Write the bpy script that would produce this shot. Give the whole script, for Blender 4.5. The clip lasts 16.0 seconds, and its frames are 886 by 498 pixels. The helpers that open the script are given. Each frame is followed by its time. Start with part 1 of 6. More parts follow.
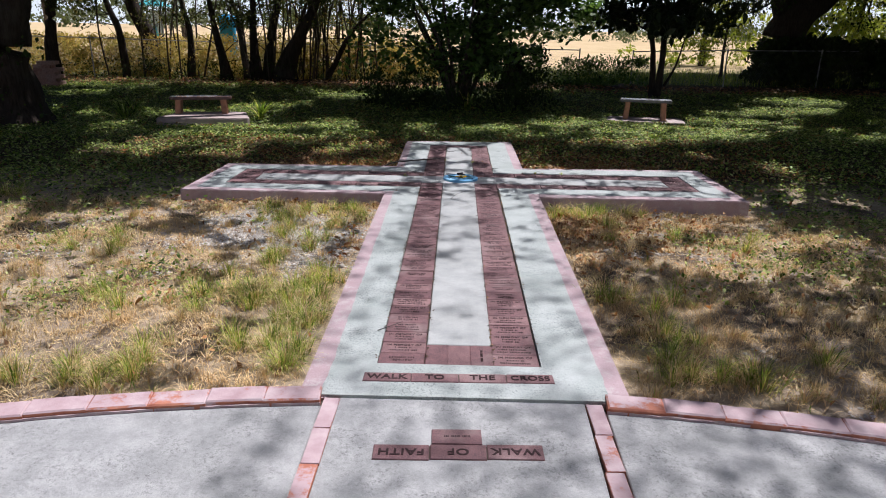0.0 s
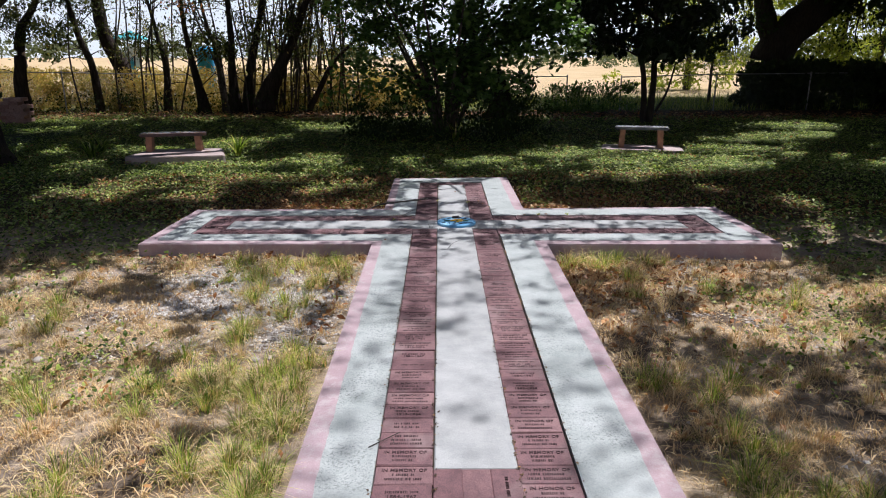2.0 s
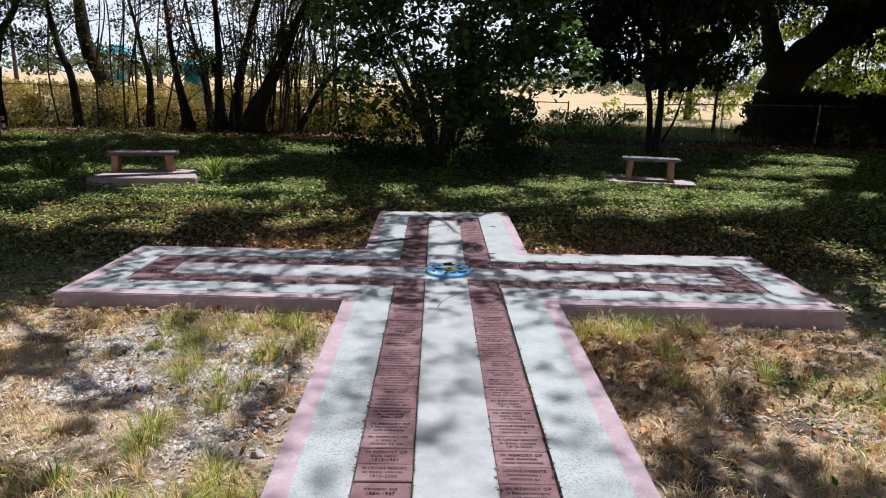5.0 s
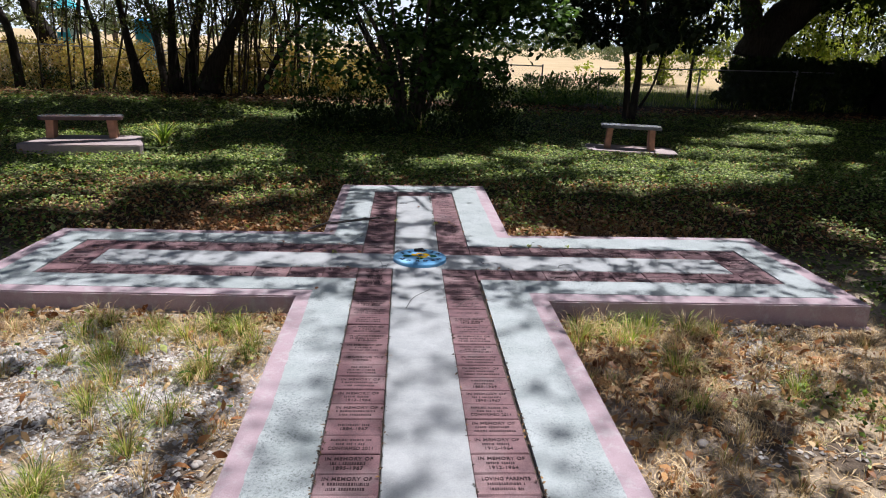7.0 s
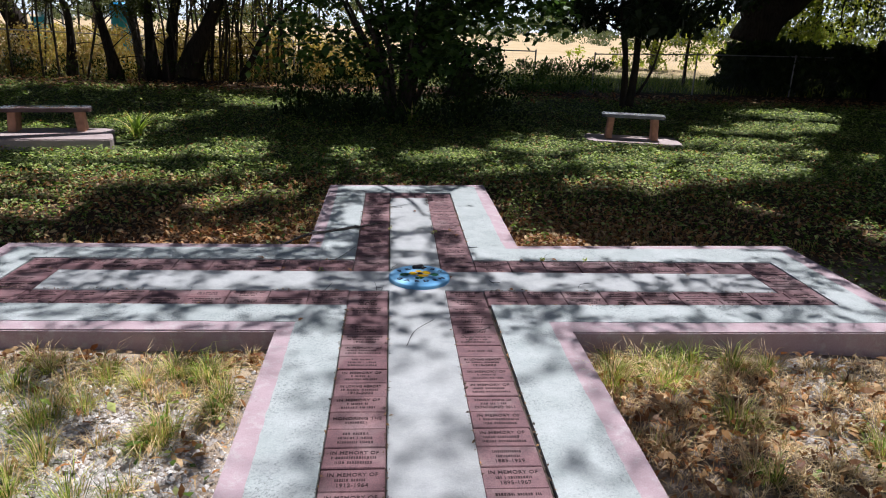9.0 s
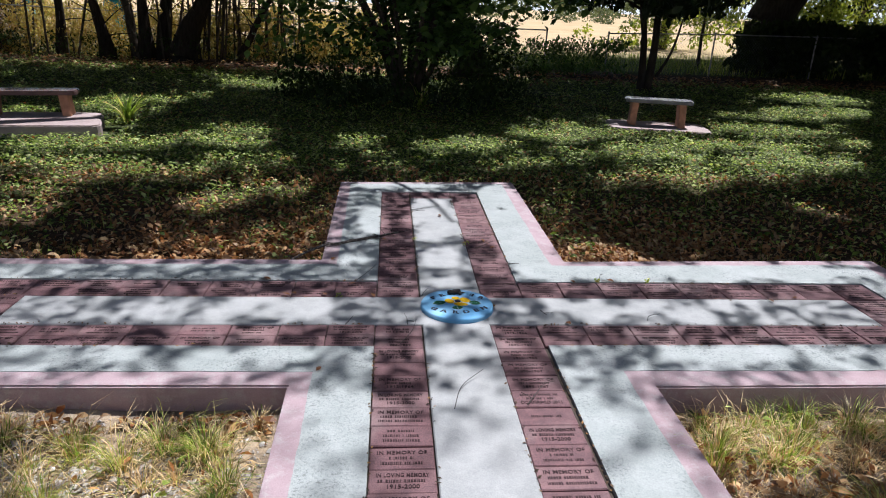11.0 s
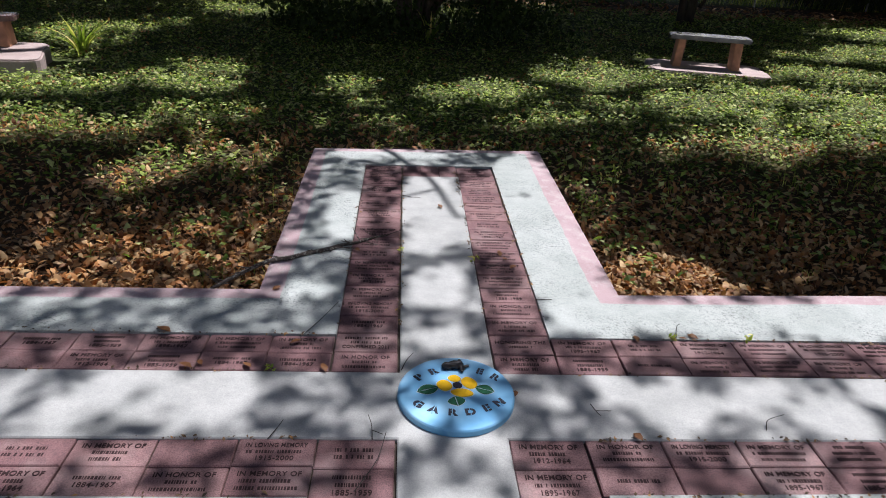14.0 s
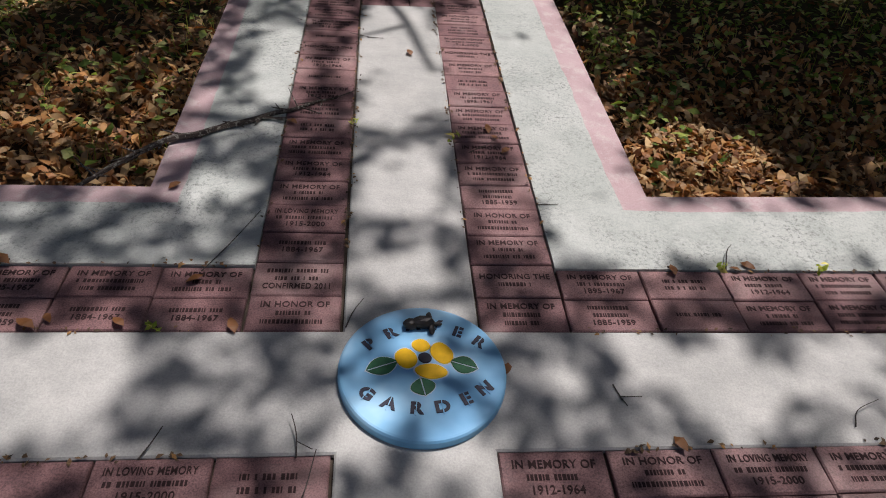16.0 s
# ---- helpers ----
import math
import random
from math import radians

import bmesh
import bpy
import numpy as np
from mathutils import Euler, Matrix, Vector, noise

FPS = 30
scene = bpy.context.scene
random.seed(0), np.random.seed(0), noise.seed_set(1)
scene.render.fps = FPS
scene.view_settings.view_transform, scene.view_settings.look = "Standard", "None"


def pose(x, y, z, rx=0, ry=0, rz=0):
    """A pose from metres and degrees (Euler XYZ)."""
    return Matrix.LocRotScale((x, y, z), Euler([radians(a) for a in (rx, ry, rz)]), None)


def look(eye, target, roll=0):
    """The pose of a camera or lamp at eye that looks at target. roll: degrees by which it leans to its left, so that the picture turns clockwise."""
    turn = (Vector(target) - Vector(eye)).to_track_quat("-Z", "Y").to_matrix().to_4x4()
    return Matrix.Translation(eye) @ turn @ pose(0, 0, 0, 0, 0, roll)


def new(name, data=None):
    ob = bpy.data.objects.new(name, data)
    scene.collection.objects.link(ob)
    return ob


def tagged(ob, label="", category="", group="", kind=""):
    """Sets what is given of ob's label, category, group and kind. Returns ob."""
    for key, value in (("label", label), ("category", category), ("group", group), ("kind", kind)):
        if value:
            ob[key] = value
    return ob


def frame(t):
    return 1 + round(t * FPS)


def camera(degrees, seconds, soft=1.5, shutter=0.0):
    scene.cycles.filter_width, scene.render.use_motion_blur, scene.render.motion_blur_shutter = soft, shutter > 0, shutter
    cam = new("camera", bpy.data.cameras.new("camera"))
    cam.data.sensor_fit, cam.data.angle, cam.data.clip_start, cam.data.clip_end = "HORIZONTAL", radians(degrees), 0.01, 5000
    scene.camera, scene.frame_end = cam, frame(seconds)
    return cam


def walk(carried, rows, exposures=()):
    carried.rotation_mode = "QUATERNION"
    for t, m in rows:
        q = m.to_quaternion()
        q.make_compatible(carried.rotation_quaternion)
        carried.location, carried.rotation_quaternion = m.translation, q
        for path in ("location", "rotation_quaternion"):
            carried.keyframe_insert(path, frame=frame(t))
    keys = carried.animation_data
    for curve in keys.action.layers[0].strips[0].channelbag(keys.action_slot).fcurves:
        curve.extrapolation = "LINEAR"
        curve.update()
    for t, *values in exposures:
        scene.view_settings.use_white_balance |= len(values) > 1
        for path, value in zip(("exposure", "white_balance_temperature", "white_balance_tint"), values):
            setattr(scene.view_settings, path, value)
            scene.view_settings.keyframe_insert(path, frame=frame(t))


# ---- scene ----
cam = camera(67.7, 16.0, soft=1.0)
PATH = [
    (0, (-0.030, -0.233, 1.349), (-0.061, 1.668, 0.729), 1.0),
    (0.5, (-0.073, -0.014, 1.359), (0.084, 1.898, 0.792), 0.9),
    (1, (-0.104, 0.183, 1.355), (0.088, 2.093, 0.794), 0.6),
    (1.5, (-0.109, 0.340, 1.358), (-0.025, 2.265, 0.822), 0.2),
    (2, (-0.118, 0.496, 1.359), (-0.109, 2.420, 0.814), 0.0),
    (2.5, (-0.163, 0.645, 1.383), (-0.169, 2.580, 0.878), -0.1),
    (3, (-0.167, 0.786, 1.362), (-0.190, 2.732, 0.901), 0.0),
    (3.5, (-0.108, 0.978, 1.355), (-0.139, 2.924, 0.897), -0.1),
    (4, (-0.091, 1.143, 1.346), (-0.105, 3.090, 0.888), 0.4),
    (6.5, (-0.082, 1.965, 1.288), (0.016, 3.884, 0.732), 2.3),
    (7, (-0.086, 2.109, 1.287), (0.037, 4.020, 0.708), 2.2),
    (7.5, (-0.040, 2.248, 1.292), (0.065, 4.156, 0.703), 2.1),
    (8, (-0.035, 2.370, 1.280), (0.073, 4.277, 0.686), 2.0),
    (8.5, (-0.078, 2.566, 1.293), (0.041, 4.468, 0.684), 1.9),
    (9, (-0.136, 2.685, 1.294), (0.023, 4.581, 0.675), 2.1),
    (11.5, (-0.303, 3.532, 1.290), (-0.139, 5.399, 0.593), 2.5),
    (12, (-0.263, 3.738, 1.280), (-0.119, 5.599, 0.564), 2.5),
    (12.5, (-0.271, 3.976, 1.280), (-0.122, 5.832, 0.550), 2.8),
    (13, (-0.257, 4.162, 1.257), (-0.089, 6.005, 0.498), 3.2),
    (13.5, (-0.169, 4.409, 1.248), (-0.004, 6.234, 0.446), 3.2),
    (14, (-0.148, 4.586, 1.213), (-0.016, 6.382, 0.344), 3.3),
    (14.5, (-0.183, 4.781, 1.189), (-0.007, 6.544, 0.262), 4.0),
    (15, (-0.177, 4.920, 1.151), (0.074, 6.595, 0.087), 5.2),
    (15.5, (-0.094, 5.140, 1.109), (0.149, 6.747, -0.057), 5.2),
    (16, (-0.077, 5.292, 1.074), (0.134, 6.775, -0.251), 6.3),
]
walk(cam, [(t, look(eye, target, roll)) for t, eye, target, roll in PATH], [(0.0, 0.25, 5930, 20), (4.0, 0.34, 5840, 20), (8.0, 0.33, 5790, 19), (12.0, 0.43, 5800, 19), (14.0, 0.46, 5990, 20), (15.0, 0.25, 6180, 21), (16.0, 0.08, 6500, 22)])

# ---- light ----
SUN_EL, SUN_AZ = 66.0, 38.0      # elevation; azimuth clockwise from +y
world = bpy.data.worlds.new("sky")
scene.world = world
world.use_nodes = True
wn = world.node_tree
sky = wn.nodes.new("ShaderNodeTexSky")
sky.sky_type = "NISHITA"
sky.sun_disc = False
sky.sun_elevation = radians(SUN_EL)
sky.sun_rotation = radians(SUN_AZ)
sky.dust_density = 2.2
sky.ozone_density = 0.7
wn.nodes["Background"].inputs["Strength"].default_value = 0.047
wn.links.new(sky.outputs[0], wn.nodes["Background"].inputs[0])
sun = new("sun", bpy.data.lights.new("sun", "SUN"))
sun.data.energy, sun.data.angle, sun.data.color = 5.0, radians(0.53), (1.0, 0.95, 0.88)
se, sa = radians(SUN_EL), radians(SUN_AZ)
SUN_DIR = Vector((math.cos(se) * math.sin(sa), math.cos(se) * math.cos(sa), math.sin(se)))
sun.matrix_world = look(SUN_DIR * 60, (0, 0, 0))

# ---- materials ----
def node_mat(name):
    m = bpy.data.materials.new(name)
    m.use_nodes = True
    nt = m.node_tree
    return m, nt, nt.nodes["Principled BSDF"]


def tex(nt, scale, detail=4.0, rough=0.55, coord=None, kind="noise"):
    n = nt.nodes.new("ShaderNodeTexNoise" if kind == "noise" else "ShaderNodeTexVoronoi")
    n.inputs["Scale"].default_value = scale
    if kind == "noise":
        n.inputs["Detail"].default_value = detail
        n.inputs["Roughness"].default_value = rough
    if coord is not None:
        nt.links.new(coord, n.inputs["Vector"])
    return n.outputs["Fac"] if kind == "noise" else n.outputs["Distance"]


def ramp(nt, fac, stops):
    r = nt.nodes.new("ShaderNodeValToRGB")
    e = r.color_ramp.elements
    while len(e) < len(stops):
        e.new(0.5)
    for el, (p, c) in zip(e, stops):
        el.position = p
        el.color = (*c, 1) if len(c) == 3 else c
    nt.links.new(fac, r.inputs[0])
    return r.outputs[0]


def mixc(nt, fac, a, b, mode="MIX"):
    n = nt.nodes.new("ShaderNodeMix")
    n.data_type, n.blend_type = "RGBA", mode
    for sock, v in ((n.inputs[0], fac), (n.inputs[6], a), (n.inputs[7], b)):
        if isinstance(v, (int, float)):
            sock.default_value = v
        elif isinstance(v, tuple):
            sock.default_value = (*v, 1)
        else:
            nt.links.new(v, sock)
    return n.outputs[2]


def mathn(nt, op, a, b=0.0, clamp=False):
    n = nt.nodes.new("ShaderNodeMath")
    n.operation, n.use_clamp = op, clamp
    for sock, v in zip(n.inputs, (a, b)):
        if isinstance(v, (int, float)):
            sock.default_value = v
        else:
            nt.links.new(v, sock)
    return n.outputs[0]


def bump(nt, bsdf, height, strength, dist):
    b = nt.nodes.new("ShaderNodeBump")
    b.inputs["Strength"].default_value, b.inputs["Distance"].default_value = strength, dist
    nt.links.new(height, b.inputs["Height"])
    nt.links.new(b.outputs[0], bsdf.inputs["Normal"])


def objcoord(nt):
    return nt.nodes.new("ShaderNodeTexCoord").outputs["Object"]


def poscoord(nt):
    return nt.nodes.new("ShaderNodeNewGeometry").outputs["Position"]


def painted(name, base, worn, pit, pit_amount, rough=0.75, stain=(0.5, 0.5, 0.47), grain=90.0, chips=None):
    """Painted or bare concrete: mottled base, worn patches, grey pits, dirt stains, chips down to an under-colour."""
    m, nt, b = node_mat(name)
    c = poscoord(nt)
    wear = ramp(nt, tex(nt, 6.0, 7, 0.7, c), [(0.4, (0, 0, 0)), (0.64, (1, 1, 1))])
    col = mixc(nt, wear, base, worn)
    blot = ramp(nt, tex(nt, 26.0, 6, 0.75, c), [(0.44, (0, 0, 0)), (0.66, (0.6, 0.6, 0.6))])
    where = ramp(nt, tex(nt, 3.2, 5, 0.65, c), [(0.4, (0.12, 0.12, 0.12)), (0.62, (1, 1, 1))])
    col = mixc(nt, mixc(nt, 1.0, blot, where, "MULTIPLY"), col, worn)
    pits = ramp(nt, tex(nt, grain, 7, 0.8, c), [(0.47 + pit_amount, (0, 0, 0)), (0.6 + pit_amount, (1, 1, 1))])
    pitfac = mixc(nt, 1.0, pits, where, "MULTIPLY")
    col = mixc(nt, pitfac, col, pit)
    if chips:
        bare = ramp(nt, tex(nt, 13.0, 7, 0.78, c), [(0.5, (0, 0, 0)), (0.6, (0.75, 0.75, 0.75))])
        col = mixc(nt, bare, col, chips)
    dirt = ramp(nt, tex(nt, 1.7, 6, 0.6, c), [(0.42, (0, 0, 0)), (0.75, (0.6, 0.6, 0.6))])
    col = mixc(nt, dirt, col, stain, "MULTIPLY")
    fleck = ramp(nt, tex(nt, 240.0, 4, 0.7, c), [(0.35, (0.84, 0.84, 0.84)), (0.65, (1.04, 1.04, 1.04))])
    col = mixc(nt, 1.0, col, fleck, "MULTIPLY")
    nt.links.new(col, b.inputs["Base Color"])
    b.inputs["Roughness"].default_value = rough
    b.inputs["Specular IOR Level"].default_value = 0.3
    h = mixc(nt, 0.5, tex(nt, 60, 5, 0.7, c), pitfac, "SUBTRACT")
    bump(nt, b, h, 0.35, 0.006)
    return m


def leafmat(name, cols, trans=0.35, rough=0.45, spec=0.35, tufts=0.0, glow=(1.25, 1.3, 0.7)):
    """Leaf or blade: colour differs leaf by leaf, some light passes through."""
    m, nt, b = node_mat(name)
    g = nt.nodes.new("ShaderNodeNewGeometry")
    n = len(cols)
    col = ramp(nt, g.outputs["Random Per Island"], [(i / max(1, n - 1), c) for i, c in enumerate(cols)])
    big = ramp(nt, tex(nt, 1.1, 4, 0.6, g.outputs["Position"]), [(0.3, (0.72, 0.75, 0.7)), (0.7, (1.15, 1.12, 1.05))])
    col = mixc(nt, 1.0, col, big, "MULTIPLY")
    if tufts:
        tuft = ramp(nt, tex(nt, 11.0, 3, 0.7, g.outputs["Position"]), [(0.36, (1 - tufts,) * 3), (0.62, (1 + 0.7 * tufts,) * 3)])
        col = mixc(nt, 1.0, col, tuft, "MULTIPLY")
    nt.links.new(col, b.inputs["Base Color"])
    b.inputs["Roughness"].default_value = rough
    b.inputs["Specular IOR Level"].default_value = spec
    t = nt.nodes.new("ShaderNodeBsdfTranslucent")
    tc = mixc(nt, 1.0, col, glow, "MULTIPLY")
    nt.links.new(tc, t.inputs[0])
    mx = nt.nodes.new("ShaderNodeMixShader")
    mx.inputs[0].default_value = trans
    nt.links.new(b.outputs[0], mx.inputs[1])
    nt.links.new(t.outputs[0], mx.inputs[2])
    nt.links.new(mx.outputs[0], nt.nodes["Material Output"].inputs[0])
    return m


def barkmat(name, a, c2):
    m, nt, b = node_mat(name)
    c = objcoord(nt)
    mp = nt.nodes.new("ShaderNodeMapping")
    mp.inputs["Scale"].default_value = (9, 9, 1.6)
    nt.links.new(c, mp.inputs[0])
    f = tex(nt, 2.2, 7, 0.7, mp.outputs[0])
    col = ramp(nt, f, [(0.3, a), (0.68, c2)])
    lich = ramp(nt, tex(nt, 1.4, 5, 0.6, c), [(0.55, (0, 0, 0)), (0.72, (0.3, 0.3, 0.3))])
    col = mixc(nt, lich, col, (0.13, 0.135, 0.11))
    nt.links.new(col, b.inputs["Base Color"])
    b.inputs["Roughness"].default_value = 0.92
    b.inputs["Specular IOR Level"].default_value = 0.15
    bump(nt, b, f, 0.9, 0.04)
    return m


def brickmat(name, a, c2, c3):
    m, nt, b = node_mat(name)
    g = poscoord(nt)
    oi = nt.nodes.new("ShaderNodeObjectInfo")
    col = ramp(nt, oi.outputs["Random"], [(0.0, a), (0.55, c2), (1.0, c3)])
    mott = ramp(nt, tex(nt, 22, 5, 0.65, g), [(0.3, (0.74, 0.74, 0.76)), (0.7, (1.2, 1.17, 1.15))])
    col = mixc(nt, 1.0, col, mott, "MULTIPLY")
    grit = ramp(nt, tex(nt, 300, 3, 0.6, g), [(0.3, (0.5, 0.5, 0.5)), (0.62, (1.2, 1.2, 1.2))])
    col = mixc(nt, 1.0, col, grit, "MULTIPLY")
    dust = ramp(nt, tex(nt, 3.5, 5, 0.6, g), [(0.52, (0, 0, 0)), (0.8, (0.45, 0.45, 0.45))])
    col = mixc(nt, dust, col, (0.42, 0.36, 0.33))
    nt.links.new(col, b.inputs["Base Color"])
    b.inputs["Roughness"].default_value = 0.7
    b.inputs["Specular IOR Level"].default_value = 0.35
    bump(nt, b, tex(nt, 140, 4, 0.6, g), 0.3, 0.003)
    return m


def plain(name, col, rough=0.6, metal=0.0, vary=0.25, scale=14.0, bumpy=0.2, spec=0.4):
    m, nt, b = node_mat(name)
    g = poscoord(nt)
    v = ramp(nt, tex(nt, scale, 5, 0.6, g), [(0.28, (1 - vary,) * 3), (0.72, (1 + vary * 0.6,) * 3)])
    nt.links.new(mixc(nt, 1.0, col, v, "MULTIPLY"), b.inputs["Base Color"])
    b.inputs["Roughness"].default_value, b.inputs["Metallic"].default_value = rough, metal
    b.inputs["Specular IOR Level"].default_value = spec
    if bumpy:
        bump(nt, b, tex(nt, scale * 6, 4, 0.6, g), bumpy, 0.004)
    return m


WHITE_FIELD = painted("worn_white_paint", (0.45, 0.49, 0.465), (0.36, 0.405, 0.38), (0.15, 0.17, 0.16), 0.03, stain=(0.74, 0.77, 0.74))
WHITE_STRIP = painted("smooth_white_paint", (0.435, 0.452, 0.432), (0.335, 0.355, 0.34), (0.3, 0.31, 0.3), 0.14, stain=(0.74, 0.74, 0.72), grain=60.0)
PLAZA_WHITE = painted("plaza_concrete", (0.41, 0.418, 0.405), (0.28, 0.29, 0.282), (0.15, 0.155, 0.15), 0.03, stain=(0.76, 0.77, 0.75), grain=70.0)
PINK = painted("pink_paint", (0.46, 0.355, 0.365), (0.4, 0.3, 0.31), (0.26, 0.19, 0.19), 0.1, stain=(0.76, 0.7, 0.69), chips=(0.5, 0.45, 0.44))
PADPINK = painted("pad_concrete", (0.48, 0.4, 0.37), (0.39, 0.32, 0.295), (0.17, 0.14, 0.13), 0.1, stain=(0.7, 0.64, 0.6))
BRICK = brickmat("engraved_brick", (0.152, 0.08, 0.083), (0.19, 0.106, 0.107), (0.24, 0.143, 0.139))
MORTAR = plain("dirty_joint", (0.075, 0.06, 0.045), 0.95, scale=40, bumpy=0.6)
INK = plain("engraving", (0.034, 0.016, 0.016), 0.9, vary=0.4, scale=60, bumpy=0)
BARK = barkmat("oak_bark", (0.018, 0.014, 0.011), (0.068, 0.053, 0.042))
BARK2 = barkmat("grey_bark", (0.04, 0.032, 0.026), (0.14, 0.115, 0.09))
METAL = plain("galvanised_steel", (0.36, 0.36, 0.35), 0.55, 0.6, vary=0.35)
OAKLEAF = leafmat("oak_leaf", [(0.02, 0.036, 0.011), (0.035, 0.058, 0.017), (0.055, 0.082, 0.024)], 0.25, 0.55, 0.12)
BUSHLEAF = leafmat("mulberry_leaf", [(0.03, 0.065, 0.02), (0.085, 0.16, 0.045), (0.15, 0.25, 0.07), (0.12, 0.21, 0.06)], 0.45)
MAGLEAF = leafmat("magnolia_leaf", [(0.01, 0.022, 0.008), (0.02, 0.036, 0.012), (0.03, 0.045, 0.016)], 0.12, 0.45, 0.25)
COVERLEAF = leafmat("ground_cover_leaf", [(0.03, 0.06, 0.012), (0.15, 0.24, 0.04), (0.34, 0.44, 0.1), (0.62, 0.65, 0.32)], 0.4, 0.5, 0.2, 0.5)
BRUSHLEAF = leafmat("dry_brush_leaf", [(0.33, 0.22, 0.08), (0.58, 0.42, 0.17), (0.3, 0.28, 0.08), (0.72, 0.57, 0.28)], 0.5, 0.7, 0.1)
YOUNGLEAF = leafmat("sunny_leaf", [(0.14, 0.19, 0.025), (0.25, 0.3, 0.045), (0.36, 0.38, 0.07)], 0.6)
FENCELEAF = leafmat("fence_leaf", [(0.028, 0.042, 0.012), (0.06, 0.075, 0.02), (0.11, 0.115, 0.032)], 0.4, 0.5, 0.2)
FARLEAF = leafmat("far_leaf", [(0.08, 0.11, 0.055), (0.12, 0.15, 0.075), (0.15, 0.17, 0.09)], 0.3)
DEADLEAF = leafmat("dead_leaf", [(0.12, 0.045, 0.016), (0.4, 0.18, 0.06), (0.56, 0.33, 0.13), (0.16, 0.065, 0.024), (0.7, 0.5, 0.26), (0.1, 0.045, 0.02)], 0.2, 0.55, 0.3, glow=(1.3, 0.9, 0.5))
STRAW = leafmat("straw_blade", [(0.32, 0.22, 0.1), (0.88, 0.7, 0.41), (0.58, 0.42, 0.2), (0.93, 0.79, 0.52), (0.4, 0.27, 0.12)], 0.25, 0.6, glow=(1.2, 1.0, 0.7))
GREENBLADE = leafmat("green_blade", [(0.06, 0.11, 0.015), (0.22, 0.33, 0.05), (0.46, 0.53, 0.12), (0.72, 0.62, 0.28)], 0.4, 0.6, 0.2, 0.4)
ORANGELEAF = leafmat("rusty_leaf", [(0.35, 0.12, 0.03), (0.5, 0.2, 0.05)], 0.3)
STONE = leafmat("pebble", [(0.33, 0.3, 0.28), (0.52, 0.49, 0.46), (0.74, 0.71, 0.68), (0.4, 0.36, 0.32)], 0.0, 0.9)
TWIG = plain("dead_twig", (0.06, 0.054, 0.048), 0.95, vary=0.5, scale=60)


def lichen_material():
    """Dark dead bark with crusts of pale grey lichen."""
    m, nt, b = node_mat("lichen_bark")
    g = poscoord(nt)
    col = ramp(nt, tex(nt, 60, 5, 0.7, g), [(0.3, (0.022, 0.017, 0.014)), (0.7, (0.07, 0.055, 0.045))])
    spots = ramp(nt, tex(nt, 95, 4, 0.7, g), [(0.54, (0, 0, 0)), (0.6, (0.8, 0.8, 0.8))])
    col = mixc(nt, spots, col, (0.26, 0.27, 0.23))
    nt.links.new(col, b.inputs["Base Color"])
    b.inputs["Roughness"].default_value = 0.95
    bump(nt, b, tex(nt, 120, 5, 0.7, g), 0.8, 0.004)
    return m


LICHEN = lichen_material()

# ---- mesh helpers ----
def part(name, bm, material, parent=None, label=""):
    me = bpy.data.meshes.new(name)
    bm.to_mesh(me)
    bm.free()
    me.materials.append(material)
    ob = new(name, me)
    if parent:
        ob.parent = parent
    if label:
        ob["label"] = label
    return ob


def smooth(ob):
    for p in ob.data.polygons:
        p.use_smooth = True
    return ob


def raw(name, verts, faces, material, parent=None):
    me = bpy.data.meshes.new(name)
    me.from_pydata(verts if isinstance(verts, list) else verts.tolist(), [], faces if isinstance(faces, list) else faces.tolist())
    me.materials.append(material)
    ob = new(name, me)
    if parent:
        ob.parent = parent
    return ob


def prism(pts, z0, z1, bevel=0.0, bm=None, seg=1):
    """An upright prism over a plan outline."""
    bm = bm or bmesh.new()
    a = [bm.verts.new((x, y, z1)) for x, y in pts]
    b = [bm.verts.new((x, y, z0)) for x, y in pts]
    f = bm.faces.new(a)
    g = bm.faces.new(list(reversed(b)))
    n = len(pts)
    sides = [bm.faces.new((a[(i + 1) % n], a[i], b[i], b[(i + 1) % n])) for i in range(n)]
    bmesh.ops.recalc_face_normals(bm, faces=[f, g, *sides])
    if bevel:
        bmesh.ops.bevel(bm, geom=list(f.edges), offset=bevel, segments=seg, affect="EDGES", clamp_overlap=True)
    return bm


def tube(bm, pts, radii, n=8, wob=0.0, rng=None):
    """A tapered limb along points."""
    pts = [Vector(p) for p in pts]
    rings = []
    for i, (p, r) in enumerate(zip(pts, radii)):
        d = (pts[min(i + 1, len(pts) - 1)] - pts[max(i - 1, 0)]).normalized()
        u = d.orthogonal().normalized() if abs(d.z) > 0.99 else d.cross(Vector((0, 0, 1))).normalized()
        v = d.cross(u)
        ring = []
        for k in range(n):
            a = 2 * math.pi * k / n
            rr = r * (1 + (wob * (noise.noise(p * 1.7 + Vector((math.cos(a), math.sin(a), 0)) * 1.3)) if wob else 0))
            ring.append(bm.verts.new(p + (u * math.cos(a) + v * math.sin(a)) * rr))
        rings.append(ring)
    for a, b in zip(rings, rings[1:]):
        for k in range(n):
            bm.faces.new((a[k], a[(k + 1) % n], b[(k + 1) % n], b[k]))
    bm.faces.new(rings[-1])
    bm.faces.new(list(reversed(rings[0])))


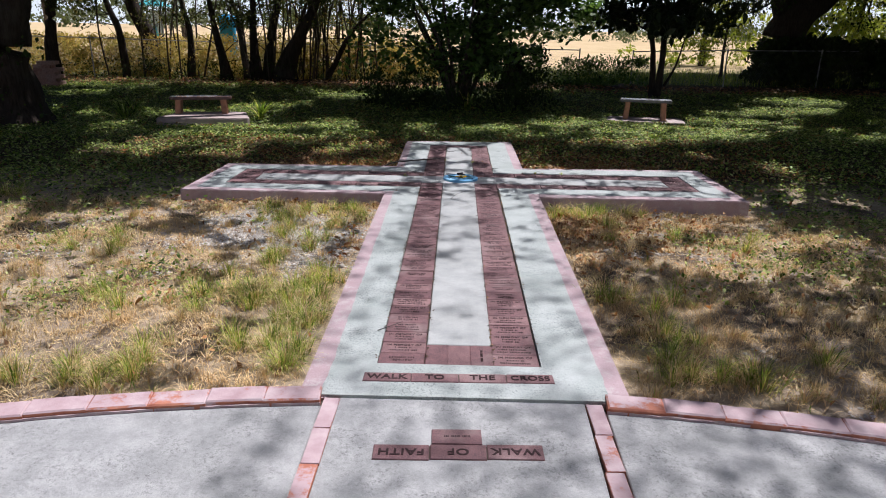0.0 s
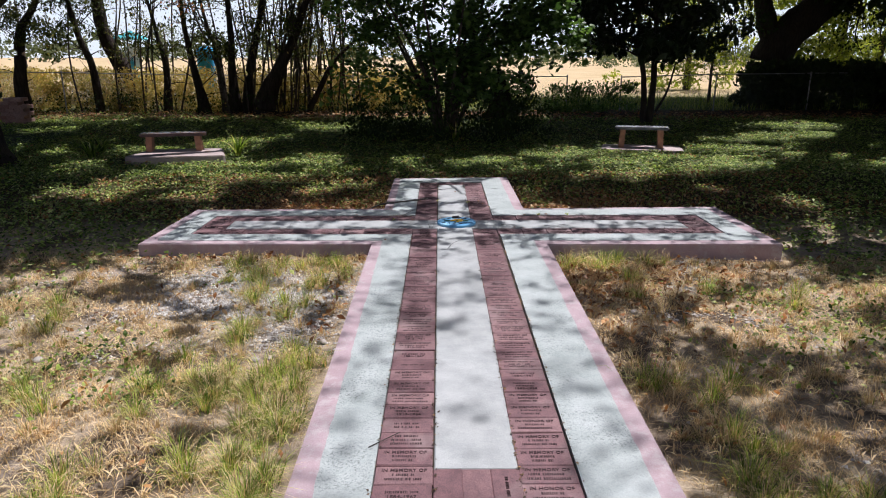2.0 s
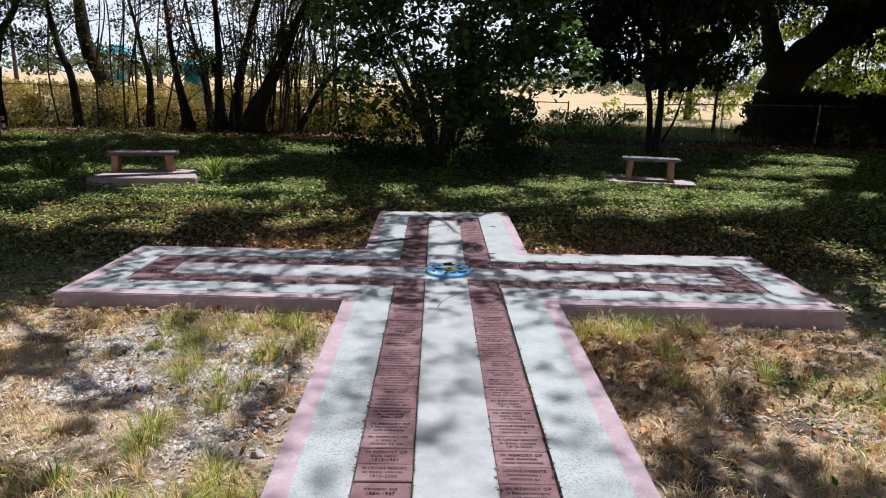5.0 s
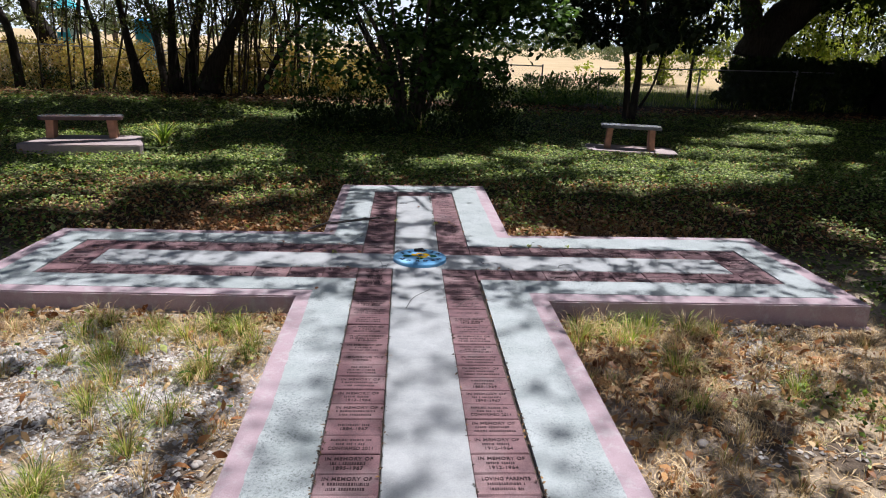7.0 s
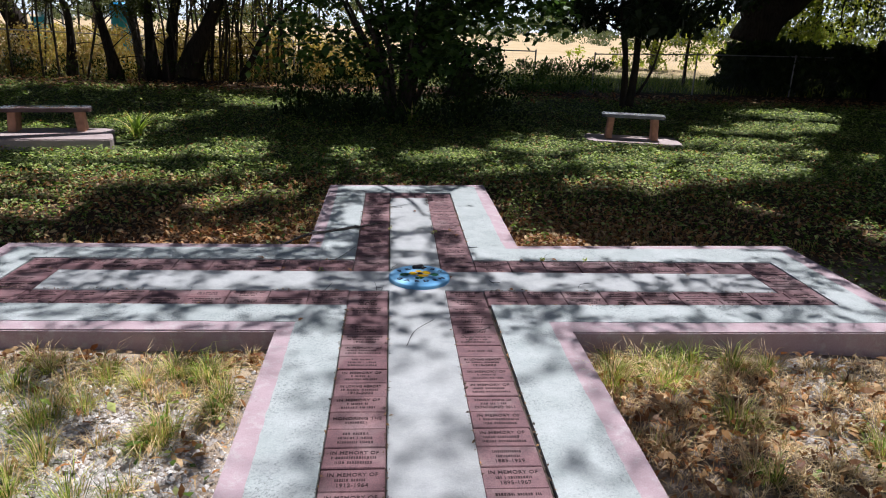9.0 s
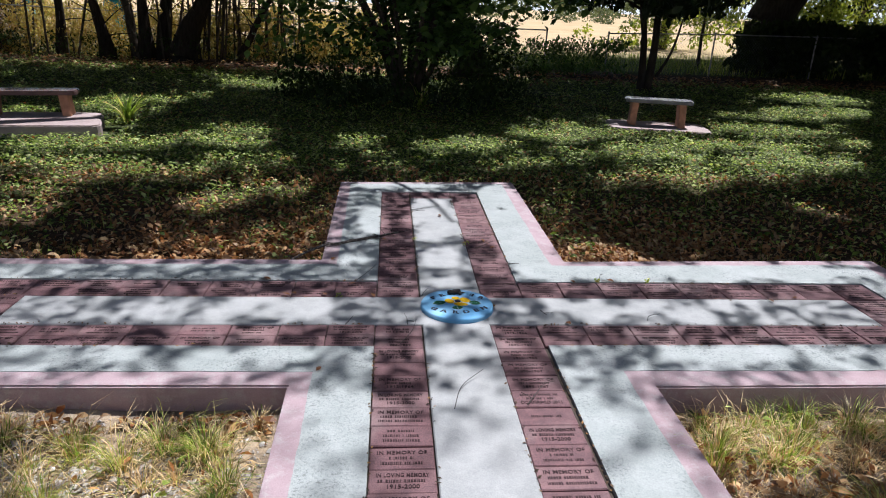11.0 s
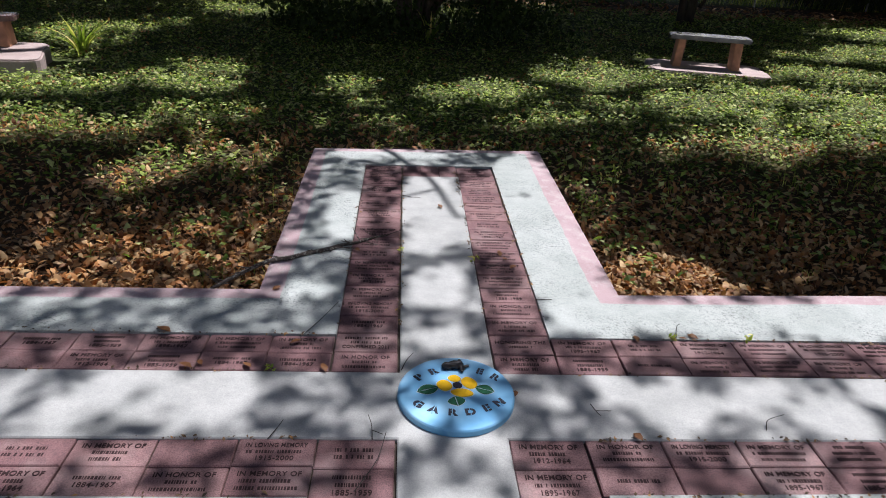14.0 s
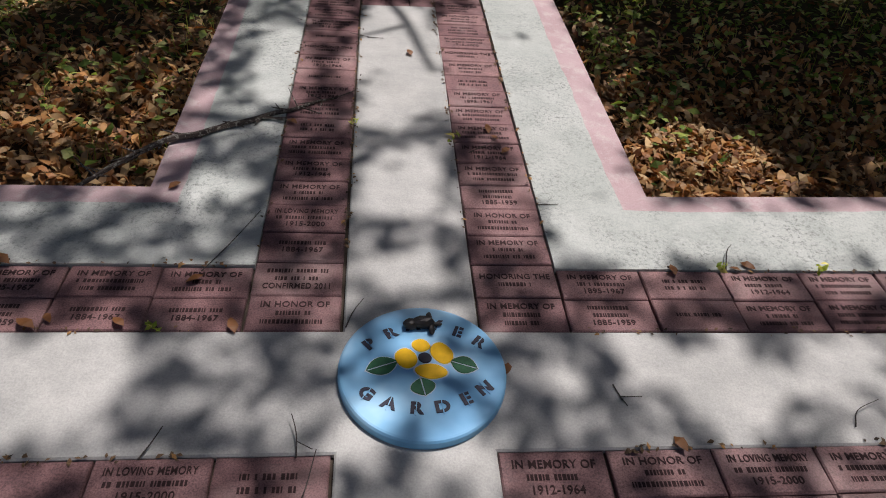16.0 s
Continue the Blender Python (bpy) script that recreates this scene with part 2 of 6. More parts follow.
def spline(keys, per=6):
    """Points along a smooth curve through (x, y, z, radius) keys."""
    k = np.array(keys, float)
    k = np.vstack([2 * k[0] - k[1], k, 2 * k[-1] - k[-2]])
    out = []
    for i in range(1, len(k) - 2):
        for s in np.linspace(0, 1, per, endpoint=False):
            a, b, c, d = k[i - 1], k[i], k[i + 1], k[i + 2]
            out.append(0.5 * (2 * b + (c - a) * s + (2 * a - 5 * b + 4 * c - d) * s * s + (3 * b - a - 3 * c + d) * s ** 3))
    out.append(k[-2])
    out = np.array(out)
    return [tuple(p[:3]) for p in out], [max(0.001, p[3]) for p in out]


def limb(bm, keys, n=8, wob=0.25, per=6):
    p, r = spline(keys, per)
    tube(bm, p, r, n, wob)


LEAF6 = np.array([(0, 0, 0), (-0.5, 0.36, 0.17), (0.5, 0.36, 0.1), (-0.36, 0.7, 0.16), (0.4, 0.68, 0.09), (0.06, 1, 0.05)])
FACE6 = [(0, 2, 1), (1, 2, 4, 3), (3, 4, 5)]
LEAF4 = np.array([(0, 0, 0), (-0.5, 0.45, 0.08), (0, 1, -0.05), (0.5, 0.45, 0.08)])
FACE4 = [(0, 3, 1), (1, 3, 2)]


def leaves(name, pos, size, aspect, material, parent=None, seed=1, flat=0.0, droop=0.0, fine=False, vary=0.35):
    """Many leaves in one mesh: pos (n,3); flat 1 lies level, 0 any way."""
    rng = np.random.default_rng(seed)
    n = len(pos)
    base, faces = (LEAF6, FACE6) if fine else (LEAF4, FACE4)
    yaw = rng.uniform(0, 2 * np.pi, n)
    pitch = rng.normal(0, 1, n) * (1 - flat) * 1.0 - droop
    rollv = rng.normal(0, 1, n) * (1 - flat) * 0.8
    s = size * (1 + vary * rng.normal(0, 1, n)).clip(0.4, 1.9)
    loc = base[None] * np.array([aspect, 1, 1])[None, None] * s[:, None, None]
    loc = loc - np.array([0, 0.5, 0]) * s[:, None, None]
    cr, sr, cp, sp, cy, sy = np.cos(rollv), np.sin(rollv), np.cos(pitch), np.sin(pitch), np.cos(yaw), np.sin(yaw)
    x, y, z = loc[..., 0], loc[..., 1], loc[..., 2]
    x, z = x * cr[:, None] + z * sr[:, None], -x * sr[:, None] + z * cr[:, None]
    y, z = y * cp[:, None] - z * sp[:, None], y * sp[:, None] + z * cp[:, None]
    x, y = x * cy[:, None] - y * sy[:, None], x * sy[:, None] + y * cy[:, None]
    v = np.stack([x, y, z], -1) + pos[:, None]
    k = len(base)
    off = np.arange(n) * k
    fl = []
    quads = {}
    for f in faces:
        quads.setdefault(len(f), []).append(f)
    for cnt, fs in quads.items():
        for f in fs:
            fl.extend((off[:, None] + np.array(f)[None]).tolist())
    return raw(name, v.reshape(-1, 3), fl, material, parent)


def by_fence_leaves(*args, **kw):
    """Leaves that stand in the fence's own grid."""
    return by_fence(leaves(*args, **kw))


def clumps(rng, centres, radius, per, squash=0.75):
    """Leaf places in soft clumps round centres."""
    c = np.repeat(np.asarray(centres, float), per, axis=0)
    d = rng.normal(0, 1, (len(c), 3))
    d /= np.linalg.norm(d, axis=1, keepdims=True)
    r = radius * rng.uniform(0.15, 1, len(c)) ** 0.6
    return c + d * r[:, None] * np.array([1, 1, squash])


# ---- ground ----
def lerp(x, xs, ys):
    return np.interp(x, xs, ys)


def ground_z(x, y):
    x, y = np.asarray(x, float), np.asarray(y, float)
    z = lerp(y, [-40, 1.6, 2.6, 4.2, 5.5, 7.5, 9.0, 12.5, 21, 30, 100, 1600], [-0.06, -0.05, -0.07, -0.1, -0.112, -0.11, -0.09, -0.25, -0.1, -0.02, 0.62, 14.0])
    tilt = lerp(y, [1.5, 4.2, 5.4, 7.0, 8.5, 13], [0.016, 0.014, -0.009, 0.008, 0.012, 0.0]) * np.clip(x, -7, 7)
    bumps = 0.012 * np.sin(x * 2.1 + 1) * np.sin(y * 1.7 + 0.5) + 0.008 * np.sin(x * 5.3 + y * 3.1)
    z = z + tilt + bumps * lerp(y, [0, 3], [0.3, 1])
    plaza = (np.hypot(x + 0.04, y + 4.75) < 6.82) & (y > -3.9)      # bed of the plaza's slabs
    return np.where(plaza, np.minimum(z, -0.06), z)


def nz(x, y, s, seed=0.0):
    return np.array([noise.noise(Vector((a * s + seed, b * s - seed, seed * 3.7))) for a, b in zip(x, y)])


def axis(lo, hi, step, far):
    mid = np.arange(lo, hi + step / 2, step)
    g = [1.0]
    while g[-1] < far:
        g.append(g[-1] * 1.5)
    g = np.array(g)
    return np.concatenate([lo - g[::-1], mid, hi + g])


def ground_material():
    m, nt, b = node_mat("garden_ground")
    g = poscoord(nt)
    sep = nt.nodes.new("ShaderNodeSeparateXYZ")
    nt.links.new(g, sep.inputs[0])
    wob = mathn(nt, "MULTIPLY", mathn(nt, "SUBTRACT", tex(nt, 0.5, 4, 0.6, g), 0.5), 3.0)
    yy = mathn(nt, "ADD", sep.outputs[1], wob)
    fine = mixc(nt, 0.45, tex(nt, 34, 6, 0.7, g), tex(nt, 130, 5, 0.75, g))
    grav = ramp(nt, fine, [(0.3, (0.18, 0.135, 0.095)), (0.5, (0.4, 0.33, 0.25)), (0.72, (0.58, 0.5, 0.41))])
    soil = ramp(nt, fine, [(0.3, (0.045, 0.033, 0.023)), (0.5, (0.13, 0.1, 0.07)), (0.72, (0.27, 0.21, 0.15))])
    dry = ramp(nt, fine, [(0.3, (0.3, 0.23, 0.14)), (0.7, (0.64, 0.53, 0.36))])
    patch = ramp(nt, tex(nt, 1.5, 5, 0.6, g), [(0.33, (0, 0, 0)), (0.5, (1, 1, 1))])
    patch2 = ramp(nt, tex(nt, 2.3, 5, 0.65, mathn_vec(nt, g)), [(0.42, (0, 0, 0)), (0.58, (1, 1, 1))])
    front = mixc(nt, patch, grav, mixc(nt, patch2, dry, soil))
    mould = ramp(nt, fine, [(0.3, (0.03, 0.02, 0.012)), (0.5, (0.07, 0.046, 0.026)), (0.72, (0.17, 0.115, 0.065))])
    front = mixc(nt, ramp(nt, mathn(nt, "MULTIPLY", mathn(nt, "SUBTRACT", sep.outputs[1], 6.3), 1.5), [(0, (0, 0, 0)), (1, (1, 1, 1))]), front, mould)
    cover = ramp(nt, fine, [(0.3, (0.025, 0.04, 0.012)), (0.7, (0.1, 0.13, 0.04))])
    cover = mixc(nt, patch2, cover, mixc(nt, 0.3, cover, soil))
    col = mixc(nt, ramp(nt, mathn(nt, "MULTIPLY", mathn(nt, "SUBTRACT", yy, 8.0), 0.5), [(0, (0, 0, 0)), (1, (1, 1, 1))]), front, cover)
    past = ramp(nt, tex(nt, 3.0, 6, 0.7, g), [(0.3, (0.05, 0.075, 0.02)), (0.7, (0.14, 0.16, 0.05))])
    col = mixc(nt, ramp(nt, mathn(nt, "MULTIPLY", mathn(nt, "SUBTRACT", yy, 20.6), 0.5), [(0, (0, 0, 0)), (1, (1, 1, 1))]), col, past)
    field = ramp(nt, tex(nt, 0.25, 8, 0.7, g), [(0.3, (0.44, 0.33, 0.17)), (0.7, (0.58, 0.46, 0.27))])
    col = mixc(nt, ramp(nt, mathn(nt, "MULTIPLY", mathn(nt, "SUBTRACT", yy, 26.0), 0.16), [(0, (0, 0, 0)), (1, (1, 1, 1))]), col, field)
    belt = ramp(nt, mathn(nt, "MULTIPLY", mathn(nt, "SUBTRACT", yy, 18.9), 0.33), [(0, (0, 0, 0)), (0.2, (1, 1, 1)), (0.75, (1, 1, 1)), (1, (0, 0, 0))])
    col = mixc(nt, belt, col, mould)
    nt.links.new(col, b.inputs["Base Color"])
    b.inputs["Roughness"].default_value = 0.95
    b.inputs["Specular IOR Level"].default_value = 0.1
    bump(nt, b, fine, 0.8, 0.02)
    return m


def mathn_vec(nt, g):
    mp = nt.nodes.new("ShaderNodeMapping")
    mp.inputs["Location"].default_value = (31.0, 17.0, 5.0)
    nt.links.new(g, mp.inputs[0])
    return mp.outputs[0]


def build_ground():
    xs, ys = axis(-16, 16, 0.2, 1500), axis(-4, 30, 0.2, 1500)
    X, Y = np.meshgrid(xs, ys)
    Z = ground_z(X.ravel(), Y.ravel())
    nx, ny = len(xs), len(ys)
    i = np.arange(nx - 1)[None] + (np.arange(ny - 1) * nx)[:, None]
    f = np.stack([i, i + 1, i + 1 + nx, i + nx], -1).reshape(-1, 4)
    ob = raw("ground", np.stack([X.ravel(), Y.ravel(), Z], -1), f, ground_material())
    smooth(ob)
    tagged(ob, "dry stony garden ground running into straw-coloured pasture", "ground", kind="structure")


build_ground()

# ---- the cross of concrete and engraved bricks ----
cross = new("cross_walkway")
tagged(cross, "raised cross-shaped walkway of white concrete with pink edge and engraved bricks", "walkway")


def uneven(inner, outer, step=0.02):
    """The brushed edge of the white paint: it laps a little way over the pink, never in a straight line."""
    out = []
    for (a, b), (oa, ob) in zip(zip(inner, inner[1:]), zip(outer, outer[1:])):
        a, b, oa, ob = Vector(a), Vector(b), Vector(oa), Vector(ob)
        n = max(2, int((b - a).length / step))
        for i in range(n):
            p, q = a.lerp(b, i / n), oa.lerp(ob, i / n)
            v = Vector((p.x, p.y, 0))
            over = 0.007 * noise.noise(v * 3.1) + 0.006 * noise.noise(v * 14) + 0.003 * noise.noise(v * 45)
            if p.x > 0.3 and p.y > 6.6:
                over += 0.004 + 0.016 * noise.noise(v * 2.2 + Vector((4, 0, 0)))
            d = (q - p).normalized()
            p = p + d * min(max(over, -0.02), 0.03)
            out.append((p.x, p.y))
    p = Vector(inner[-1]) + (Vector(outer[-1]) - Vector(inner[-1])).normalized() * 0.002
    return out + [(p.x, p.y)]


def build_cross():
    # outlines of the two halves, from the front end of the stem round the arm to the head: outer edge, inside of the pink edge, brick bed
    for s, outer, inner, bed in (
            (-1, [(-0.625, 1.985), (-0.652, 5.44), (-2.465, 5.455), (-2.445, 6.69), (-0.655, 6.725), (-0.672, 8.44), (0.0, 8.485)],
             [(-0.535, 2.035), (-0.572, 5.535), (-2.355, 5.55), (-2.345, 6.60), (-0.565, 6.65), (-0.592, 8.375), (0.0, 8.42)],
             [(0.0, 2.3), (-0.346, 2.3), (-0.349, 5.735), (-2.165, 5.745), (-2.165, 6.415), (-0.347, 6.427), (-0.35, 8.16), (0.0, 8.17)]),
            (1, [(0.68, 1.985), (0.72, 5.42), (2.545, 5.425), (2.565, 6.805), (0.69, 6.735), (0.705, 8.535), (0.0, 8.485)],
             [(0.598, 2.035), (0.624, 5.535), (2.43, 5.535), (2.445, 6.72), (0.59, 6.655), (0.6, 8.46), (0.0, 8.42)],
             [(0.0, 2.3), (0.358, 2.3), (0.375, 5.742), (2.235, 5.755), (2.245, 6.44), (0.362, 6.427), (0.37, 8.185), (0.0, 8.17)])):
        under = [(x - 0.04 * s, y + 0.04 * w) for (x, y), w in zip(inner, (0, 1, 1, -1, -1, -1, -1))]
        pts = outer + under[::-1]
        part("pink_edge", prism(pts if s < 0 else pts[::-1], -0.32, 0.0, 0.007, seg=2), PINK, cross, "pink-painted concrete edge")
        rim = [(0.0, 2.035)] + uneven(inner[:-1], outer[:-1]) + [(0.0, 8.421)]
        pts = rim + bed[::-1]
        part("concrete_field", prism(pts if s < 0 else pts[::-1], -0.3, 0.0025), WHITE_FIELD, cross, "worn white painted concrete")
    strip = [(-0.139, 2.493), (0.153, 2.493), (0.156, 5.938), (2.0, 5.94), (2.0, 6.228), (0.154, 6.228), (0.165, 8.005), (-0.141, 7.985),
             (-0.137, 6.228), (-1.94, 6.218), (-1.935, 5.93), (-0.14, 5.938)]
    part("centre_strip", prism(strip, -0.3, 0.001, 0.004), WHITE_STRIP, cross, "smooth white concrete strip")
    bed = [(-0.345, 2.301), (0.357, 2.301), (0.374, 5.743), (2.234, 5.756), (2.244, 6.439), (0.361, 6.426), (0.369, 8.18), (-0.349, 8.16),
           (-0.346, 6.426), (-2.164, 6.414), (-2.164, 5.746), (-0.348, 5.736)]
    part("joint_bed", prism(bed, -0.2, -0.014), MORTAR, cross, "dark dirt in the joints")
    # footing that shows under the front of one arm
    foot = [(0.76, 5.4), (2.565, 5.405), (2.575, 6.0), (0.76, 6.0)]
    part("footing", prism(foot, -0.34, -0.13, 0.01), PINK, cross)


build_cross()
# ---- plaza in front of the cross ----
PC, PR = (-0.04, -4.75), 6.85        # centre and radius of the round plaza


def ring_pt(a, r):
    return (PC[0] + r * math.sin(a), PC[1] + r * math.cos(a))


def build_plaza():
    plaza = new("plaza")
    tagged(plaza, "round plaza of pale worn concrete with brick strips", "pavement", kind="structure")
    for s, x0, x1 in ((-1, -0.522, -0.522), (1, 0.566, 0.37)):
        a0, a1 = math.asin(abs(x0 - PC[0]) / 6.74), 1.25
        pts = [ring_pt(s * (a0 + (a1 - a0) * i / 24), 6.735) for i in range(25)]
        pts += [(s * 6.3, -3.6), (x1, -3.6)]
        part("side_slab", prism(pts if s > 0 else pts[::-1], -0.2, -0.006, 0.004), PLAZA_WHITE, plaza)
    part("middle_slab", prism([(-0.454, -3.6), (0.296, -3.6), (0.492, 2.028), (-0.458, 2.028)], -0.2, -0.006, 0.004), PLAZA_WHITE, plaza)
    part("joint_bed", prism([(-0.56, -3.6), (0.57, -3.6), (0.57, 2.034), (-0.56, 2.034)], -0.2, -0.02), MORTAR, plaza)
    # ragged mortar along the foot of the kerb
    for s, a0 in ((-1, 0.072), (1, 0.09)):
        pts = [ring_pt(s * (a0 + 0.95 * i / 240), 6.742) for i in range(241)]
        pts += [ring_pt(s * (a0 + 0.95 * i / 240), 6.733 + 0.01 * noise.noise(Vector((i * 0.21, s * 5, 0))) + 0.006 * noise.noise(Vector((i * 0.9, s, 3)))) for i in range(240, -1, -1)]
        part("kerb_mortar", prism(pts if s > 0 else pts[::-1], -0.2, 0.004), PINK, plaza, "ragged pink mortar")
    # flush brick strips on both sides of the middle slab
    for s, x in ((-1, -0.487), (1, 0.526)):
        y = 2.02
        for i in range(22):
            b = brick_part("brick", KERBPAINT, plaza)
            b.location = (x, y - 0.105, -0.001 + 0.002 * ((i * 7) % 3))
            b.location.x -= 0.035 * i * 0.211 * (s > 0)
            b.rotation_euler = (0, 0, radians(90 + 0.4 * ((i * 5) % 3 - 1)))
            b.scale = (1.03, 0.62, 1)
            y -= 0.211
    # kerb of bricks laid end to end round the rim
    step = 0.213 / 6.79
    for s in (-1, 1):
        a = 0.0725 if s < 0 else 0.0905
        for i in range(30):
            b = new("kerb_brick", KERB_MESHES[(i * 5 + (s > 0)) % 4])
            b.parent = plaza
            a_mid = s * (a + step / 2)
            x, y = ring_pt(a_mid, 6.79 + 0.003 * math.sin(i * 2.3))
            b.location = (x, y, 0.02 + 0.002 * math.sin(i * 1.9))
            b.rotation_euler = (0.02 * math.sin(i * 3.1), 0, -a_mid)
            b.scale = (1.068, 1.05, 1.0)
            a += step


def kerb_material():
    """Brick with pink paint on top that has worn off the face."""
    m, nt, b = node_mat("painted_kerb_brick")
    g = poscoord(nt)
    geo = nt.nodes.new("ShaderNodeNewGeometry")
    sep = nt.nodes.new("ShaderNodeSeparateXYZ")
    nt.links.new(geo.outputs["Normal"], sep.inputs[0])
    n = mathn(nt, "ADD", mathn(nt, "ADD", mathn(nt, "MULTIPLY", sep.outputs[2], 0.55), 0.2), mathn(nt, "MULTIPLY", mathn(nt, "SUBTRACT", tex(nt, 4.5, 7, 0.72, g), 0.5), 2.0))
    oi = nt.nodes.new("ShaderNodeObjectInfo")
    n = mathn(nt, "ADD", n, mathn(nt, "MULTIPLY", mathn(nt, "SUBTRACT", oi.outputs["Random"], 0.5), 0.5))
    paint = ramp(nt, n, [(0.45, (0, 0, 0)), (0.58, (1, 1, 1))])
    pc = ramp(nt, tex(nt, 9, 5, 0.6, g), [(0.3, (0.35, 0.24, 0.25)), (0.55, (0.45, 0.34, 0.345)), (0.75, (0.52, 0.43, 0.43))])
    bc = ramp(nt, tex(nt, 20, 5, 0.6, g), [(0.3, (0.32, 0.1, 0.06)), (0.7, (0.48, 0.2, 0.12))])
    nt.links.new(mixc(nt, paint, bc, pc), b.inputs["Base Color"])
    b.inputs["Roughness"].default_value = 0.8
    bump(nt, b, tex(nt, 70, 5, 0.7, g), 0.4, 0.005)
    return m


KERBPAINT = kerb_material()
BL, BW = 0.2, 0.1


def brick_mesh(variant):
    bm = prism([(-BL / 2, -BW / 2), (BL / 2, -BW / 2), (BL / 2, BW / 2), (-BL / 2, BW / 2)], -0.055, 0.0, 0.003)
    rng = random.Random(variant)
    for v in bm.verts:
        v.co += Vector((rng.uniform(-1, 1), rng.uniform(-1, 1), rng.uniform(-0.6, 0.4))) * 0.0012
    me = bpy.data.meshes.new("brick")
    bm.to_mesh(me)
    bm.free()
    return me


def kerb_mesh(variant):
    """A brick with rounded, uneven arrises."""
    rng = random.Random(40 + variant)
    off = Vector((variant * 7.0, 0, 0))
    bm = bmesh.new()
    bmesh.ops.create_cube(bm, size=1.0)
    for v in bm.verts:
        v.co = Vector((v.co.x * BL, v.co.y * BW, v.co.z * 0.055 - 0.0275))
    bmesh.ops.bevel(bm, geom=[e for e in bm.edges if (e.verts[0].co.z > -0.01) and (e.verts[1].co.z > -0.01)], offset=0.006, segments=1, affect="EDGES")
    bmesh.ops.subdivide_edges(bm, edges=[e for e in bm.edges if abs(e.verts[0].co.x - e.verts[1].co.x) > 0.1], cuts=5)
    for v in bm.verts:
        n = noise.noise(v.co * 28 + off)
        v.co += Vector((0, 0.003 * n, 0.002 * noise.noise(v.co * 22 - off)))
    me = bpy.data.meshes.new("kerb_brick")
    bm.to_mesh(me)
    bm.free()
    me.materials.append(KERBPAINT)
    return me


KERB_MESHES = [kerb_mesh(v) for v in range(4)]
BRICK_MESHES = {}


def brick_part(name, material, parent, variant=None):
    v = random.randrange(4) if variant is None else variant
    key = (material.name, v)
    if key not in BRICK_MESHES:
        BRICK_MESHES[key] = brick_mesh(v)
        BRICK_MESHES[key].materials.append(material)
    ob = new(name, BRICK_MESHES[key])
    ob.parent = parent
    return ob


def words(text, size, material, name="inscription", extrude=0.0008, bold=0.0):
    cu = bpy.data.curves.new(name, "FONT")
    cu.body, cu.size, cu.align_x, cu.align_y = text, size, "CENTER", "CENTER"
    cu.extrude = extrude
    cu.space_character = 1.08
    cu.offset = bold
    tmp = bpy.data.objects.new(name, cu)
    scene.collection.objects.link(tmp)
    bpy.context.view_layer.update()
    me = bpy.data.meshes.new_from_object(tmp.evaluated_get(bpy.context.evaluated_depsgraph_get()))
    bpy.data.objects.remove(tmp)
    me.materials.clear()
    me.materials.append(material)
    return me


def inscription_mesh(head, lines, seed, tail=""):
    """Engraved lettering: a readable opening line, and plain bars where names stand."""
    rng = random.Random(seed)
    rows = (1 if head else 0) + lines + (1 if tail else 0)
    pitch = 0.024
    y = pitch * (rows - 1) / 2
    bm = bmesh.new()
    for text, row in ((head, 0), (tail, rows - 1)):
        if text:
            me = words(text, 0.0225, INK, bold=0.0003)
            for v in me.vertices:
                v.co = (v.co.x * min(0.95, 0.172 / (0.0152 * len(text))), v.co.y + pitch * ((rows - 1) / 2 - row), v.co.z + 0.0006)
            bm.from_mesh(me)
            bpy.data.meshes.remove(me)
    if head:
        y -= pitch
    for k in range(lines):
        w = rng.uniform(0.07, 0.15)
        x = -w / 2
        while x < w / 2 - 0.006:
            wl = rng.choice((0.005, 0.0065, 0.004, 0.0025))
            hh = rng.choice((0.0052, 0.0056))
            prism([(x, y - hh), (x + wl, y - hh), (x + wl, y + hh), (x, y + hh)], -0.002, 0.0012, bm=bm)
            x += wl + (0.0095 if rng.random() < 0.12 else 0.0026)
        y -= pitch
    me = bpy.data.meshes.new("inscription")
    bm.to_mesh(me)
    bm.free()
    me.materials.append(INK)
    return me


INSCRIPTIONS = [inscription_mesh("IN MEMORY OF", 2, i) for i in range(4)] + [inscription_mesh("IN MEMORY OF", 1, 9, "1912-1964"), inscription_mesh("IN MEMORY OF", 1, 10, "1895-1967"), inscription_mesh("", 2, 11),
                inscription_mesh("", 1, 12), inscription_mesh("", 3, 13), inscription_mesh("IN HONOR OF", 2, 14), inscription_mesh("IN LOVING MEMORY", 1, 15, "1915-2000"), inscription_mesh("", 2, 16, "1885-1959"),
                inscription_mesh("", 1, 17, "1884-1967"), inscription_mesh("HONORING THE", 1, 18), inscription_mesh("LOVING PARENTS", 2, 19), inscription_mesh("", 2, 20, "CONFIRMED 2011")]


def engraved(x, y, parent, rot=0.0, text=None, rng=random.Random(4)):
    b = brick_part("brick", BRICK, parent)
    b.location = (x + rng.uniform(-1, 1) * 0.0015, y + rng.uniform(-1, 1) * 0.0012, -0.002 + rng.uniform(-1, 1) * 0.0018)
    b.rotation_euler = (rng.uniform(-1, 1) * 0.006, rng.uniform(-1, 1) * 0.004, rot + rng.uniform(-1, 1) * 0.006)
    if text is None:
        text = rng.choices(range(len(INSCRIPTIONS)), (5, 5, 5, 4, 4, 4, 3, 2, 2, 3, 2, 4, 3, 2, 1, 1))[0]
    if text >= 0:
        t = new("inscription", INSCRIPTIONS[text])
        t.parent = b
    return b


